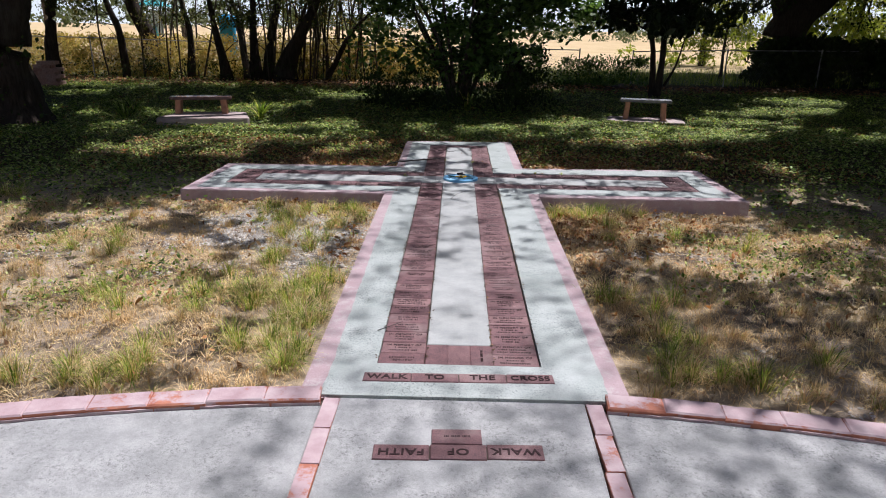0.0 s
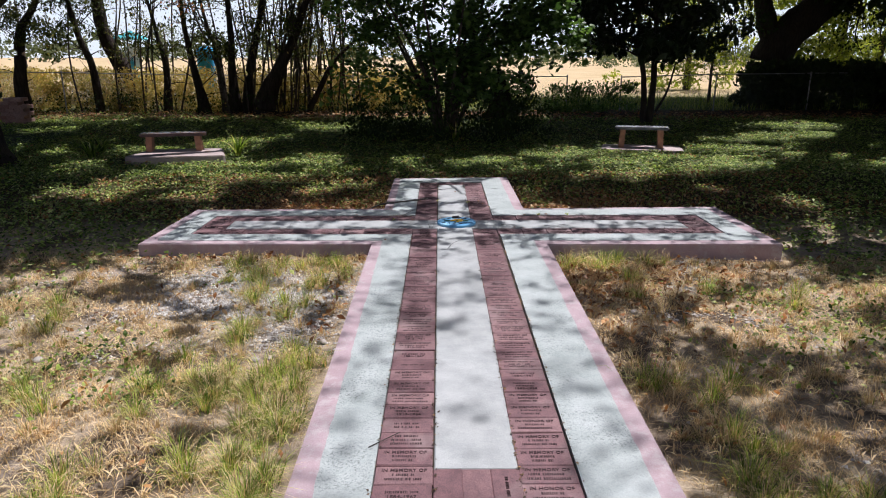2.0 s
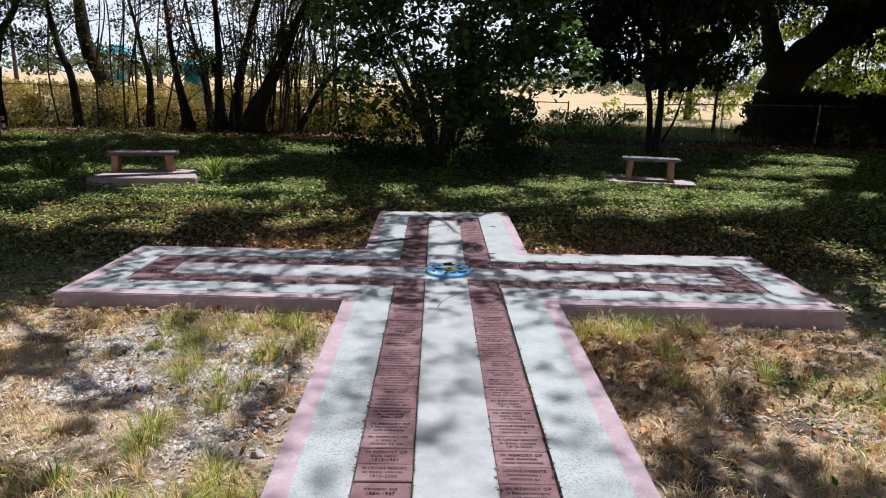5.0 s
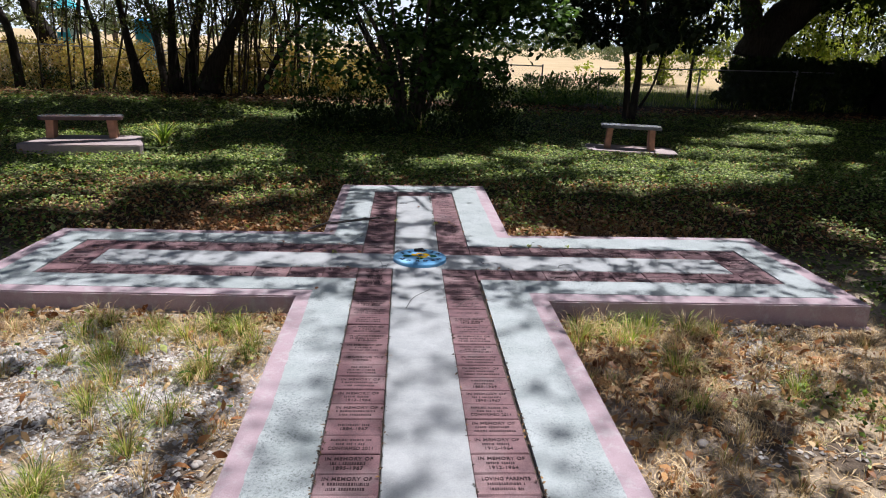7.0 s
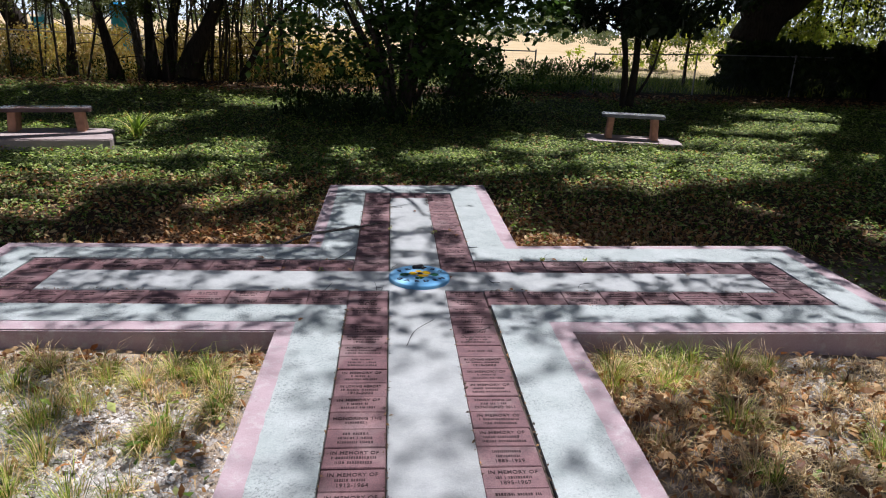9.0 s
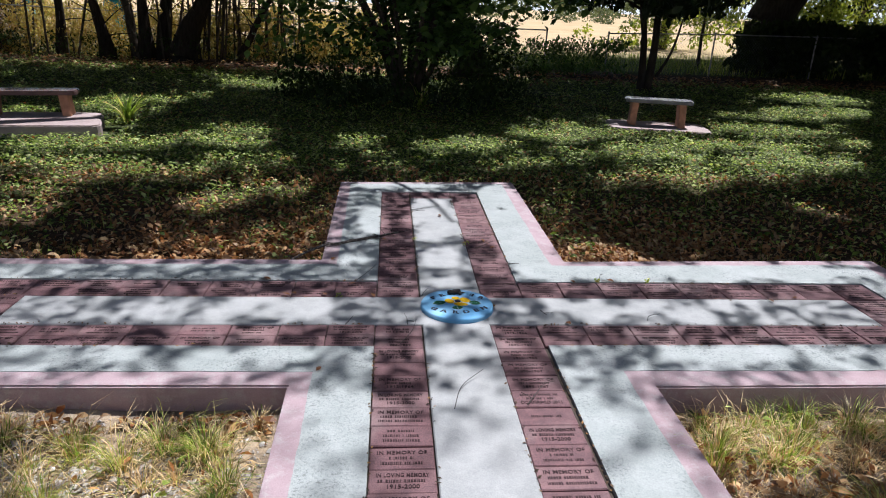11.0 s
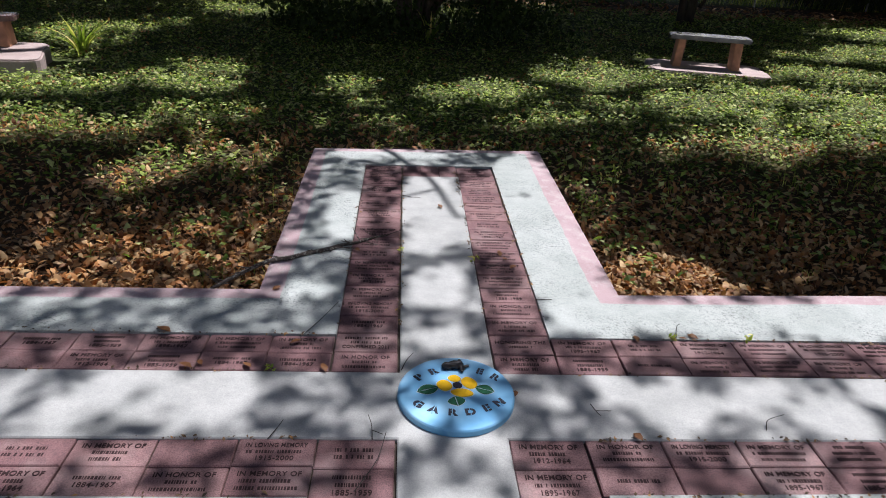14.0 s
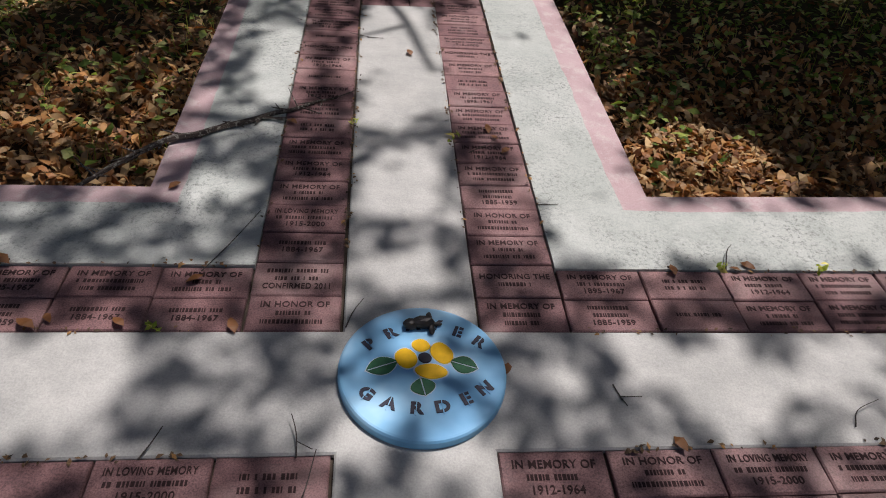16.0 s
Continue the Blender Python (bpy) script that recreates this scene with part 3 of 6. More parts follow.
def lay_bricks():
    rng = random.Random(21)
    # two columns of the stem, up to the crossing, and two in the head
    for side in (-1, 1):
        for n, y0, y1, blank in ((34, 2.303, 5.938, 30), (18, 6.228, 8.165, 99)):
            p = (y1 - y0) / n
            for i in range(n):
                y = y0 + p * (i + 0.5)
                x = -0.2435 - 0.0004 * y if side < 0 else 0.2515 + 0.0018 * (y - 2.3)
                bx = engraved(x, y, cross, text=-1 if side < 0 and i == blank else None)
                bx.scale = (1, min(1.06, (p - 0.003) / BW), 1)
    # short rows that close the ends of the stem
    for y, x0 in ((2.397, -0.0935), (8.08, -0.09)):
        for i in range(3):
            engraved(x0 + 0.1 * i, y, cross, radians(90), text=(-1, -1, 7)[i] if y < 4 else -1)
    # arms: two courses on each side of the white strip, crosswise bricks at the end
    for s, first, end, inner in ((-1, 0.349, 2.162, 1.94), (1, 0.362, 2.236, 2.0)):
        n = 9
        p = (end - first) / n
        for y in (5.7905, 5.888, 6.278, 6.376):
            for i in range(n):
                x = s * (first + p * (i + 0.5))
                bx = engraved(x, y + 0.004 * abs(x) * s, cross, 0.0, text=-1 if rng.random() < 0.12 else None)
                bx.scale = ((p - 0.003) / BL, 0.955, 1)
        for i in range(3):
            x = s * (inner + 0.004 + (end - inner) / 2)
            bx = engraved(x, 5.986 + 0.098 * i, cross, 0.0)
            bx.scale = ((end - inner - 0.005) / BL, 0.95, 1)


def build_signs():
    # lettered bricks set in the concrete; those of the plaza face the other way
    part("joint_bed", prism([(-0.385, 2.146), (0.39, 2.161), (0.39, 2.221), (-0.385, 2.206)], -0.05, 0.0042), MORTAR, cross)
    for i, w in enumerate(("WALK", "TO", "THE", "CROSS")):
        b = brick_part("sign_brick", BRICK, cross)
        b.location = (-0.29 + 0.196 * i, 2.178 + 0.004 * i, 0.0065)
        b.scale = (0.975, 0.7, 1)
        b.rotation_euler = (0, 0, 0.015)
        t = new("inscription", words(w, 0.052, INK, bold=0.0012))
        t.parent, t.location = b, (0, 0, 0.0015)
        t.scale = (1.08 if len(w) < 5 else 1.0, 0.98 / 0.7, 1)
    plaza = bpy.data.objects["plaza"]
    part("joint_bed", prism([(-0.283, 1.642), (0.288, 1.66), (0.288, 1.732), (-0.283, 1.716)], -0.05, -0.004), MORTAR, plaza)
    for i, w in enumerate(("FAITH", "OF", "WALK")):
        b = brick_part("sign_brick", BRICK, plaza)
        b.location = (-0.192 + 0.195 * i, 1.681 + 0.008 * i, -0.001)
        b.rotation_euler = (0, 0, math.pi + 0.02)
        b.scale = (0.96, 0.84, 1)
        t = new("inscription", words(w, 0.058, INK, bold=0.0012))
        t.parent, t.location = b, (0, 0, 0.0015)
    b = brick_part("sign_brick", BRICK, plaza)
    b.location, b.rotation_euler, b.scale = (-0.003, 1.779, -0.001), (0, 0, math.pi + 0.03), (0.89, 0.9, 1)
    t = new("inscription", INSCRIPTIONS[7])
    t.parent = b


# ---- benches ----
WOODY = plain("bench_top", (0.14, 0.085, 0.08), 0.2, vary=0.35, scale=8)
BENCHLEG = plain("bench_leg", (0.48, 0.25, 0.15), 0.8, vary=0.3, scale=12)


def rounded(w, d, r, k=4):
    pts = []
    for cx, cy, a0 in ((w / 2 - r, d / 2 - r, 0), (-w / 2 + r, d / 2 - r, 90), (-w / 2 + r, -d / 2 + r, 180), (w / 2 - r, -d / 2 + r, 270)):
        for i in range(k + 1):
            a = radians(a0 + 90 * i / k)
            pts.append((cx + r * math.cos(a), cy + r * math.sin(a)))
    return pts


# grey-blue base colour carries the sky's sheen on this seat
SHEENSEAT = plain("sheen_seat", (0.2, 0.2, 0.21), 0.22, vary=0.3, scale=8)


def bench(x, y, z, rot, length, height, label, seat=WOODY):
    e = new("garden_bench")
    tagged(e, label, "bench", "benches round the garden")
    e.matrix_world = pose(x, y, z, 0, 0, rot)
    part("seat", prism(rounded(length, 0.36, 0.08), height - 0.05, height, 0.012, seg=2), seat, e, "worn slab seat")
    for s in (-1, 1):
        bm = prism(rounded(0.1, 0.28, 0.015, 2), 0.0, height - 0.05, 0.0)
        for v in bm.verts:
            if v.co.z > 0.1:
                v.co.x -= s * 0.02
        leg = part("leg", bm, BENCHLEG, e)
        leg.location = (s * (length / 2 - 0.13), 0, 0)
    return e


def pad(x, y, z, rot, w, d, h, label, taper=0.0):
    corners = [(-w / 2, -d / 2), (w / 2, -d / 2), (w / 2 - taper, d / 2), (-w / 2 + taper, d / 2)]
    pts = []
    for i, c in enumerate(corners):
        c, before, after = Vector(c), Vector(corners[i - 1]), Vector(corners[(i + 1) % 4])
        a, b = c + (before - c).normalized() * 0.16, c + (after - c).normalized() * 0.16
        for k in range(5):
            t = k / 4
            p = a * (1 - t) ** 2 + c * 2 * t * (1 - t) + b * t * t
            pts.append((p.x, p.y))
        for k in range(1, 6):
            p = b.lerp(after + (c - after).normalized() * 0.16, k / 6)
            wob = 0.022 * noise.noise(Vector((p.x * 4 + x, p.y * 4, y)))
            pts.append((p.x + wob, p.y + wob))
    bm = prism(pts, -0.12, h, 0.014, seg=2)
    ob = part("bench_pad", bm, PADPINK)
    tagged(ob, label, "concrete slab", "bench pads")
    ob.matrix_world = pose(x, y, z, 0, 0, rot)


def build_benches():
    g = -0.25
    pad(-4.4, 11.46, g - 0.03, 8, 1.58, 0.98, 0.2, "thick pinkish concrete pad under a bench on the lawn", 0.2)
    bench(-4.59, 11.72, g + 0.17, 14, 1.05, 0.3, "low bench with worn dark-pink seat on a concrete pad")
    pad(3.68, 12.98, g - 0.02, -12, 1.45, 0.85, 0.08, "thin pale concrete pad under a bench on the lawn")
    bench(3.67, 13.02, g + 0.06, -14, 0.97, 0.385, "low bench with tan legs and smooth seat toned grey for its sky sheen", SHEENSEAT)
    pad(10.1, 13.0, g, -38, 1.7, 1.0, 0.13, "thick pinkish concrete pad beside a big oak")
    bench(10.3, 13.2, g + 0.13, -38, 1.05, 0.42, "low shaded bench with dark seat beside a big oak")


# ---- chain-link fence ----
FENCE_L = [(-16.5, 22.4, 1.04), (-12.2, 23.2, 0.99), (-9.0, 23.8, 0.92), (-6.0, 24.0, 0.88), (-3.0, 24.0, 0.87), (0.6, 24.0, 0.86), (4.1, 24.0, 0.85)]
FENCE_R = [(5.9, 24.0, 0.83), (9.1, 24.1, 0.92), (12.4, 24.4, 0.95), (16.5, 24.8, 0.98), (21.0, 25.2, 1.0)]


def fence(pts, label):
    e = by_fence(new("chain_link_fence"))
    tagged(e, label, "fence")
    for x, y, z in pts:
        bm = bmesh.new()
        tube(bm, [(x, y, -0.4), (x, y, z + 0.03)], [0.024, 0.024], 8)
        tube(bm, [(x, y, z + 0.03), (x, y, z + 0.06)], [0.03, 0.012], 8)
        part("post", bm, METAL, e)
    for a, b in zip(pts, pts[1:]):
        bm = bmesh.new()
        tube(bm, [a, b], [0.02, 0.02], 6)
        part("top_rail", bm, METAL, e)
    v, f = [], []

    def wire(p, q, r=0.0022):
        k = len(v)
        for c in (p, q):
            v.extend([(c[0], c[1] - r, c[2]), (c[0] + r, c[1] + r, c[2]), (c[0] - r, c[1] + r, c[2])])
        f.extend([(k, k + 1, k + 4, k + 3), (k + 1, k + 2, k + 5, k + 4), (k + 2, k, k + 3, k + 5)])
    for (x0, y0, z0), (x1, y1, z1) in zip(pts, pts[1:]):
        L = math.hypot(x1 - x0, y1 - y0)
        n = int(L / 0.085)
        def at(s, zrel):
            s = s / L
            top = z0 + (z1 - z0) * s
            return (x0 + (x1 - x0) * s, y0 + (y1 - y0) * s, -0.25 + (top + 0.25) * zrel)
        for i in range(n):
            s = L * i / n
            for sgn in (-1, 1):
                t = s + sgn * 1.05
                lo, hi = 0.0, 1.0
                if t > L:
                    hi = (L - s) / 1.05
                    t = L
                if t < 0:
                    hi = s / 1.05
                    t = 0
                wire(at(s, lo), at(t, hi))
    raw("mesh", v, f, METAL, e)


# the planting along the fence stands in its own grid: closer and a little smaller than the lawn's
FENCE_GRID = Matrix.Translation((0, 0.26, 0.17)) @ Matrix.Diagonal((0.913, 0.87, 0.9, 1))


def by_fence(ob):
    ob.matrix_world = FENCE_GRID
    return ob


# ---- trees ----
def tree(name, label, category, limbs, bark, leafpos, size, aspect, leaf, seed, fine=False, droop=0.2, n=8, flat=0.15, grid=FENCE_GRID):
    e = new(name)
    e.matrix_world = grid
    tagged(e, label, category)
    fine_bm = bmesh.new()
    for i, k in enumerate(limbs):
        big = i == 0 or k[0][3] >= 0.045
        bm = bmesh.new() if big else fine_bm
        limb(bm, k, n if k[0][3] > 0.09 else 6, 0.32 if k[0][3] > 0.4 else 0.25)
        if big:
            smooth(part("limb" if i else "trunk", bm, bark, e))
    if fine_bm.verts:
        tagged(smooth(part("brushwood", fine_bm, bark, e)), kind="stuff")
    else:
        fine_bm.free()
    if leafpos is not None and len(leafpos):
        leaves("crown", leafpos, size, aspect, leaf, e, seed, flat, droop, fine)
    return e


def canopy_points(rng, n, xr, yr, zr, keep=None):
    c = np.stack([rng.uniform(*xr, n), rng.uniform(*yr, n), rng.uniform(*zr, n)], -1)
    return c if keep is None else c[keep(c)]


def sprays(rng, limbs, start, count, length, rad, up=0.3):
    """Side branches along a limb, as extra limbs and the clump centres at their ends."""
    out, ends = [], []
    pts, radii = spline(limbs, 6)
    for _ in range(count):
        i = rng.integers(int(len(pts) * start), len(pts))
        p = np.array(pts[i])
        a = rng.uniform(0, 2 * np.pi)
        d = np.array([np.cos(a), np.sin(a), rng.uniform(-0.2, 0.9) * up])
        L = length * rng.uniform(0.5, 1.2)
        m = p + d * L * 0.5 + np.array([0, 0, rng.uniform(-0.05, 0.15) * L])
        q = p + d * L
        out.append([(*p, min(rad, radii[i] * 0.6)), (*m, rad * 0.5), (*q, rad * 0.2)])
        ends += [m, q, p + d * L * 0.8]
    return out, ends


def build_trees():
    rng = np.random.default_rng(5)
    # row of slender trees along the fence, each from its foot upwards
    def stem(keys, count=60, bark=BARK):
        i = len(made)
        x, y, z, r = keys[0]
        tip, under = keys[-1], keys[-2]
        keys = [(a, b, c, d * 0.76) for a, b, c, d in [(x, y, -0.35, r * 1.1), *keys]]
        tip = keys[-1]
        k = (8.0 - tip[2]) / max(0.5, tip[2] - under[2])
        keys.append((tip[0] + (tip[0] - under[0]) * min(k, 2.0) * 0.6, y, 6.2 + 0.3 * (i % 4), tip[3] * 0.5))
        side, ends = sprays(rng, keys, 0.26, 26, 1.15, 0.018, 0.9)
        cent = np.array(ends)
        cent = cent[cent[:, 2] > 1.55]
        top = np.array(keys[-1][:3]) + rng.normal(0, 1, (14, 3)) * np.array([0.9, 0.9, 1.0])
        pos = np.vstack([clumps(rng, cent[::2], 0.33, count), clumps(rng, top, 0.8, 60)])
        made.append(tree("fence_tree", "slender shaded fence-side tree with dark bark and small leaves", "tree", [keys] + side, bark, pos, 0.085, 0.5, FENCELEAF, 30 + i, grid=Matrix()))
    made = []
    stem([(-12.04, 19.9, 0.34, 0.276), (-11.98, 19.9, 1.16, 0.21), (-11.76, 19.9, 2.23, 0.159), (-11.1, 19.9, 3.28, 0.094)], 110)
    stem([(-10.12, 20.4, 0.18, 0.167), (-10.19, 20.4, 1.27, 0.131), (-10.43, 20.4, 1.94, 0.114), (-10.58, 20.4, 2.71, 0.098), (-10.78, 20.4, 3.93, 0.063)], 80)
    stem([(-9.77, 21.6, 0.02, 0.46), (-9.8, 21.6, 0.96, 0.333), (-10.06, 21.6, 1.56, 0.295), (-10.32, 21.6, 2.3, 0.258), (-10.38, 21.6, 3.12, 0.223), (-10.48, 21.6, 4.71, 0.168)], 80)
    stem([(-8.19, 20.6, 0.17, 0.168), (-8.13, 20.6, 1.3, 0.116), (-8.27, 20.6, 1.94, 0.082), (-8.4, 20.6, 2.72, 0.065), (-8.7, 20.6, 4.24, 0.048)], 30)
    stem([(-7.03, 20.3, 0.07, 0.248), (-7.1, 20.3, 0.51, 0.18), (-7.24, 20.3, 1.3, 0.131), (-7.36, 20.3, 2.24, 0.096), (-7.49, 20.3, 4.34, 0.063)], 46)
    stem([(-6.48, 20.6, 0.13, 0.168), (-6.56, 20.6, 0.82, 0.116), (-6.66, 20.6, 1.78, 0.082), (-6.87, 20.6, 2.56, 0.065), (-7.14, 20.6, 4.24, 0.048)], 40, BARK2)
    stem([(-6.15, 20.4, 0.11, 0.282), (-6.15, 20.4, 1.14, 0.147), (-6.11, 20.4, 2.08, 0.113), (-6.13, 20.4, 3.01, 0.096), (-6.25, 20.4, 4.5, 0.063)], 60)
    stem([(-5.78, 20.5, 0.1, 0.249), (-5.62, 20.5, 1.3, 0.164), (-5.35, 20.5, 2.24, 0.129), (-5.1, 20.5, 3.16, 0.112), (-4.64, 20.5, 4.36, 0.079)], 80)
    stem([(-5.18, 20.1, 0.07, 0.457), (-4.99, 20.1, 0.67, 0.324), (-4.63, 20.1, 1.3, 0.225), (-4.19, 20.1, 2.07, 0.159), (-3.92, 20.1, 2.82, 0.126), (-3.08, 20.1, 4.29, 0.077)], 90)
    stem([(-5.48, 20.6, 0.16, 0.117), (-5.1, 20.6, 0.82, 0.083), (-4.63, 20.6, 1.93, 0.065), (-4.25, 20.6, 3.02, 0.048), (-3.96, 20.6, 4.08, 0.047)], 50, BARK2)
    stem([(-3.9, 20.2, 0.06, 0.147), (-3.64, 20.2, 0.51, 0.114), (-3.2, 20.2, 1.3, 0.08), (-2.54, 20.2, 1.92, 0.048), (-1.73, 20.2, 2.52, 0.032)], 50)
    # thin cane-like stems between the trunks
    for i in range(64):
        x = rng.normal(-4.7, 1.2) if i < 54 else rng.uniform(-12.5, -8)
        y = rng.uniform(22.6, 24.9)
        lean = rng.normal(0.12, 0.3)
        keys = [(x, y, -0.35, 0.028), (x + lean * 0.4 + rng.normal(0, 0.12), y, 1.4, 0.028), (x + lean + rng.normal(0, 0.2), y + rng.normal(0, 0.2), 3.4, 0.02), (x + lean * 1.6, y, 5.4, 0.008)]
        pos = clumps(rng, [(x + lean * k, y, 3.4 * k + 0.3) for k in (0.4, 0.6, 0.75, 0.9, 1.05, 1.2)], 0.4, 22)
        tree("cane_shrub", "thin upright shrub stems with sparse leaves along the fence", "shrub", [keys], BARK2, pos, 0.07, 0.45, FENCELEAF if i % 3 else BRUSHLEAF, 90 + i, n=5)
    # broad-leaved shrub in the middle of the lawn
    base = np.array([0.0, 16.9, -0.3])
    limbs, cents = [], []
    for k in range(11):
        a = 2 * math.pi * k / 11 + 0.3
        r = rng.uniform(1.2, 2.7)
        tip = base + np.array([r * math.cos(a), r * math.sin(a) * 0.7, rng.uniform(2.2, 4.2)])
        midp = base + np.array([0.35 * r * math.cos(a), 0.3 * r * math.sin(a), rng.uniform(0.9, 1.5)])
        keys = [(*(base + np.array([0.2 * math.cos(a), 0.2 * math.sin(a), 0])), 0.06), (*midp, 0.045), (*tip, 0.015)]
        limbs.append(keys)
        s, e = sprays(rng, keys, 0.35, 7, 1.0, 0.015, 0.6)
        limbs += s
        cents += e
    cents = np.array(cents)
    cents = cents[(cents[:, 2] > 0.6) & (np.abs(cents[:, 0] - 0.05) < 2.75)]
    more = np.stack([rng.uniform(-3.0, 2.7, 900), rng.uniform(15.0, 18.8, 900), rng.uniform(1.2, 6.6, 900)], -1)
    more = more[((more[:, 0] + 0.15) / 2.9) ** 2 + ((more[:, 1] - 16.9) / 1.9) ** 2 + ((more[:, 2] - 3.8) / 2.8) ** 2 < 1]
    low = np.stack([rng.uniform(-2.6, 2.4, 90), rng.uniform(15.3, 18.0, 90), rng.uniform(0.55, 1.5, 90)], -1)
    fan = np.stack([rng.uniform(1.5, 3.1, 90), rng.uniform(15.0, 16.9, 90), rng.uniform(1.4, 3.2, 90)], -1)
    fan = fan[fan[:, 2] < 4.3 - 0.85 * (fan[:, 0] - 0.6)]
    more = more[rng.random(len(more)) < lerp(more[:, 0], [-1.4, -1.0, 0.0, 0.4], [0.9, 0.4, 0.4, 1.0])]
    cents = cents[rng.random(len(cents)) < lerp(cents[:, 0], [-1.4, -1.0, 0.0, 0.4], [0.9, 0.5, 0.5, 1.0])]
    low = low[rng.random(len(low)) < lerp(low[:, 0], [-1.4, -1.0, 0.0, 0.4], [0.9, 0.25, 0.25, 1.0])]
    pos = np.vstack([clumps(rng, np.vstack([cents, more]), 0.42, 38), clumps(rng, low, 0.4, 16), clumps(rng, fan, 0.36, 30, 0.4)])
    tree("leafy_shrub_tree", "many-stemmed broad-leaved shrub tree with deep green leaves", "tree", limbs, BARK2, pos, 0.125, 0.72, BUSHLEAF, 7, True, 0.3, flat=0.45)
    # low dark undergrowth at its foot
    c = np.stack([rng.uniform(-2.3, 2.3, 190), rng.uniform(15.2, 18.0, 190), -0.3 + 0.8 * rng.random(190) ** 1.8], -1)
    tagged(by_fence_leaves("undergrowth", clumps(rng, c, 0.3, 34), 0.085, 0.5, OAKLEAF, seed=8, droop=-0.3), "low dark leafy undergrowth at the foot of the shrub tree", "undergrowth", kind="stuff")
    c = np.stack([rng.uniform(0.8, 2.5, 70), rng.uniform(20.5, 21.4, 70), rng.uniform(-0.2, 1.0, 70)], -1)
    e = by_fence(new("vine_stump"))
    tagged(e, "dark stump overgrown with vines near the fence", "stump")
    bm = bmesh.new()
    limb(bm, [(1.6, 21.0, -0.4, 0.42), (1.65, 21.0, 0.3, 0.3), (1.55, 21.0, 0.8, 0.22), (1.5, 21.0, 1.1, 0.06)], 12)
    smooth(part("trunk", bm, BARK, e))
    leaves("vine", clumps(rng, c, 0.34, 50), 0.09, 0.6, OAKLEAF, e, 12)
    # twin-stemmed magnolia by the gate
    m = [[(5.45, 19.6, -0.4, 0.1), (5.42, 19.6, 0.6, 0.075), (5.2, 19.6, 2.0, 0.065), (4.9, 19.6, 4.5, 0.05), (4.8, 19.6, 7, 0.02)],
         [(5.6, 19.6, -0.4, 0.11), (5.66, 19.6, 0.7, 0.085), (5.6, 19.6, 2.4, 0.07), (5.5, 19.6, 4.5, 0.06), (5.6, 19.6, 7.5, 0.02)],
         [(5.75, 19.5, 0.0, 0.04), (6.0, 19.4, 0.6, 0.03), (6.15, 19.4, 1.3, 0.015)]]
    cents = []
    for keys in list(m[:2]):
        s, e2 = sprays(rng, keys, 0.36, 40, 2.1, 0.03, 0.35)
        m += s
        cents += e2
    cents = np.array(cents)
    cents = cents[cents[:, 2] > 1.45]
    wide = canopy_points(rng, 150, (3.0, 7.9), (18.6, 20.8), (2.2, 5.2))
    cents = cents[(cents[:, 0] > 4.6) | (cents[:, 2] < 4.5)]
    cents = np.vstack([cents, wide[wide[:, 2] > 2.2 + 0.5 * np.abs(np.abs(wide[:, 0] - 5.3) - 1.2)]])
    pos = clumps(rng, cents, 0.42, 34)
    tree("magnolia_tree", "twin-stemmed dark magnolia with large drooping glossy leaves", "tree", m, BARK, pos, 0.225, 0.42, MAGLEAF, 17, True, 0.55)
    # great oak at the fence with a rising limb
    o = [[(10.7, 23.0, -0.4, 0.8), (10.7, 23.0, 0.46, 0.64), (10.68, 23.0, 1.09, 0.58), (10.82, 23.0, 1.7, 0.56), (11.38, 23.0, 2.4, 0.53), (12.14, 23.0, 3.1, 0.5), (13.41, 23.0, 3.81, 0.47), (14.76, 23.0, 4.34, 0.43), (17.3, 22.8, 4.9, 0.17)],
         [(10.7, 23.0, 1.9, 0.34), (10.3, 23.1, 3.2, 0.26), (9.7, 23.0, 5.2, 0.17), (9.0, 22.6, 8.0, 0.08)],
         [(11.9, 23.0, 3.3, 0.15), (12.2, 23.0, 4.2, 0.1), (12.9, 22.8, 5.4, 0.05)]]
    for x in (13.0, 13.8, 14.4, 15.2):
        o.append([(x, 22.9, 3.8 + 0.3 * (x - 13.2), 0.05), (x + 0.2, 22.6, 3.1, 0.035), (x + 0.1, 22.5, 2.2, 0.02), (x + 0.35, 22.4, 1.6, 0.008)])
    cents = np.vstack([canopy_points(rng, 260, (6.0, 13), (20.0, 24), (3.4, 8.0)), canopy_points(rng, 190, (3.0, 10.0), (19.0, 23), (3.4, 5.6)), canopy_points(rng, 40, (8.6, 10.2), (21.5, 23.5), (2.2, 4.4)),
                       canopy_points(rng, 110, (12.4, 19), (21.6, 24), (1.7, 3.8)), canopy_points(rng, 130, (9.0, 17), (20.0, 23.0), (3.7, 5.6)), canopy_points(rng, 150, (11.0, 19), (21.5, 24), (4.4, 7.0))])
    pos = clumps(rng, cents, 0.5, 62)
    tree("fence_oak", "great live oak past the fence with a thick rising limb", "tree", o, BARK, pos, 0.1, 0.5, OAKLEAF, 18, n=16, grid=Matrix())
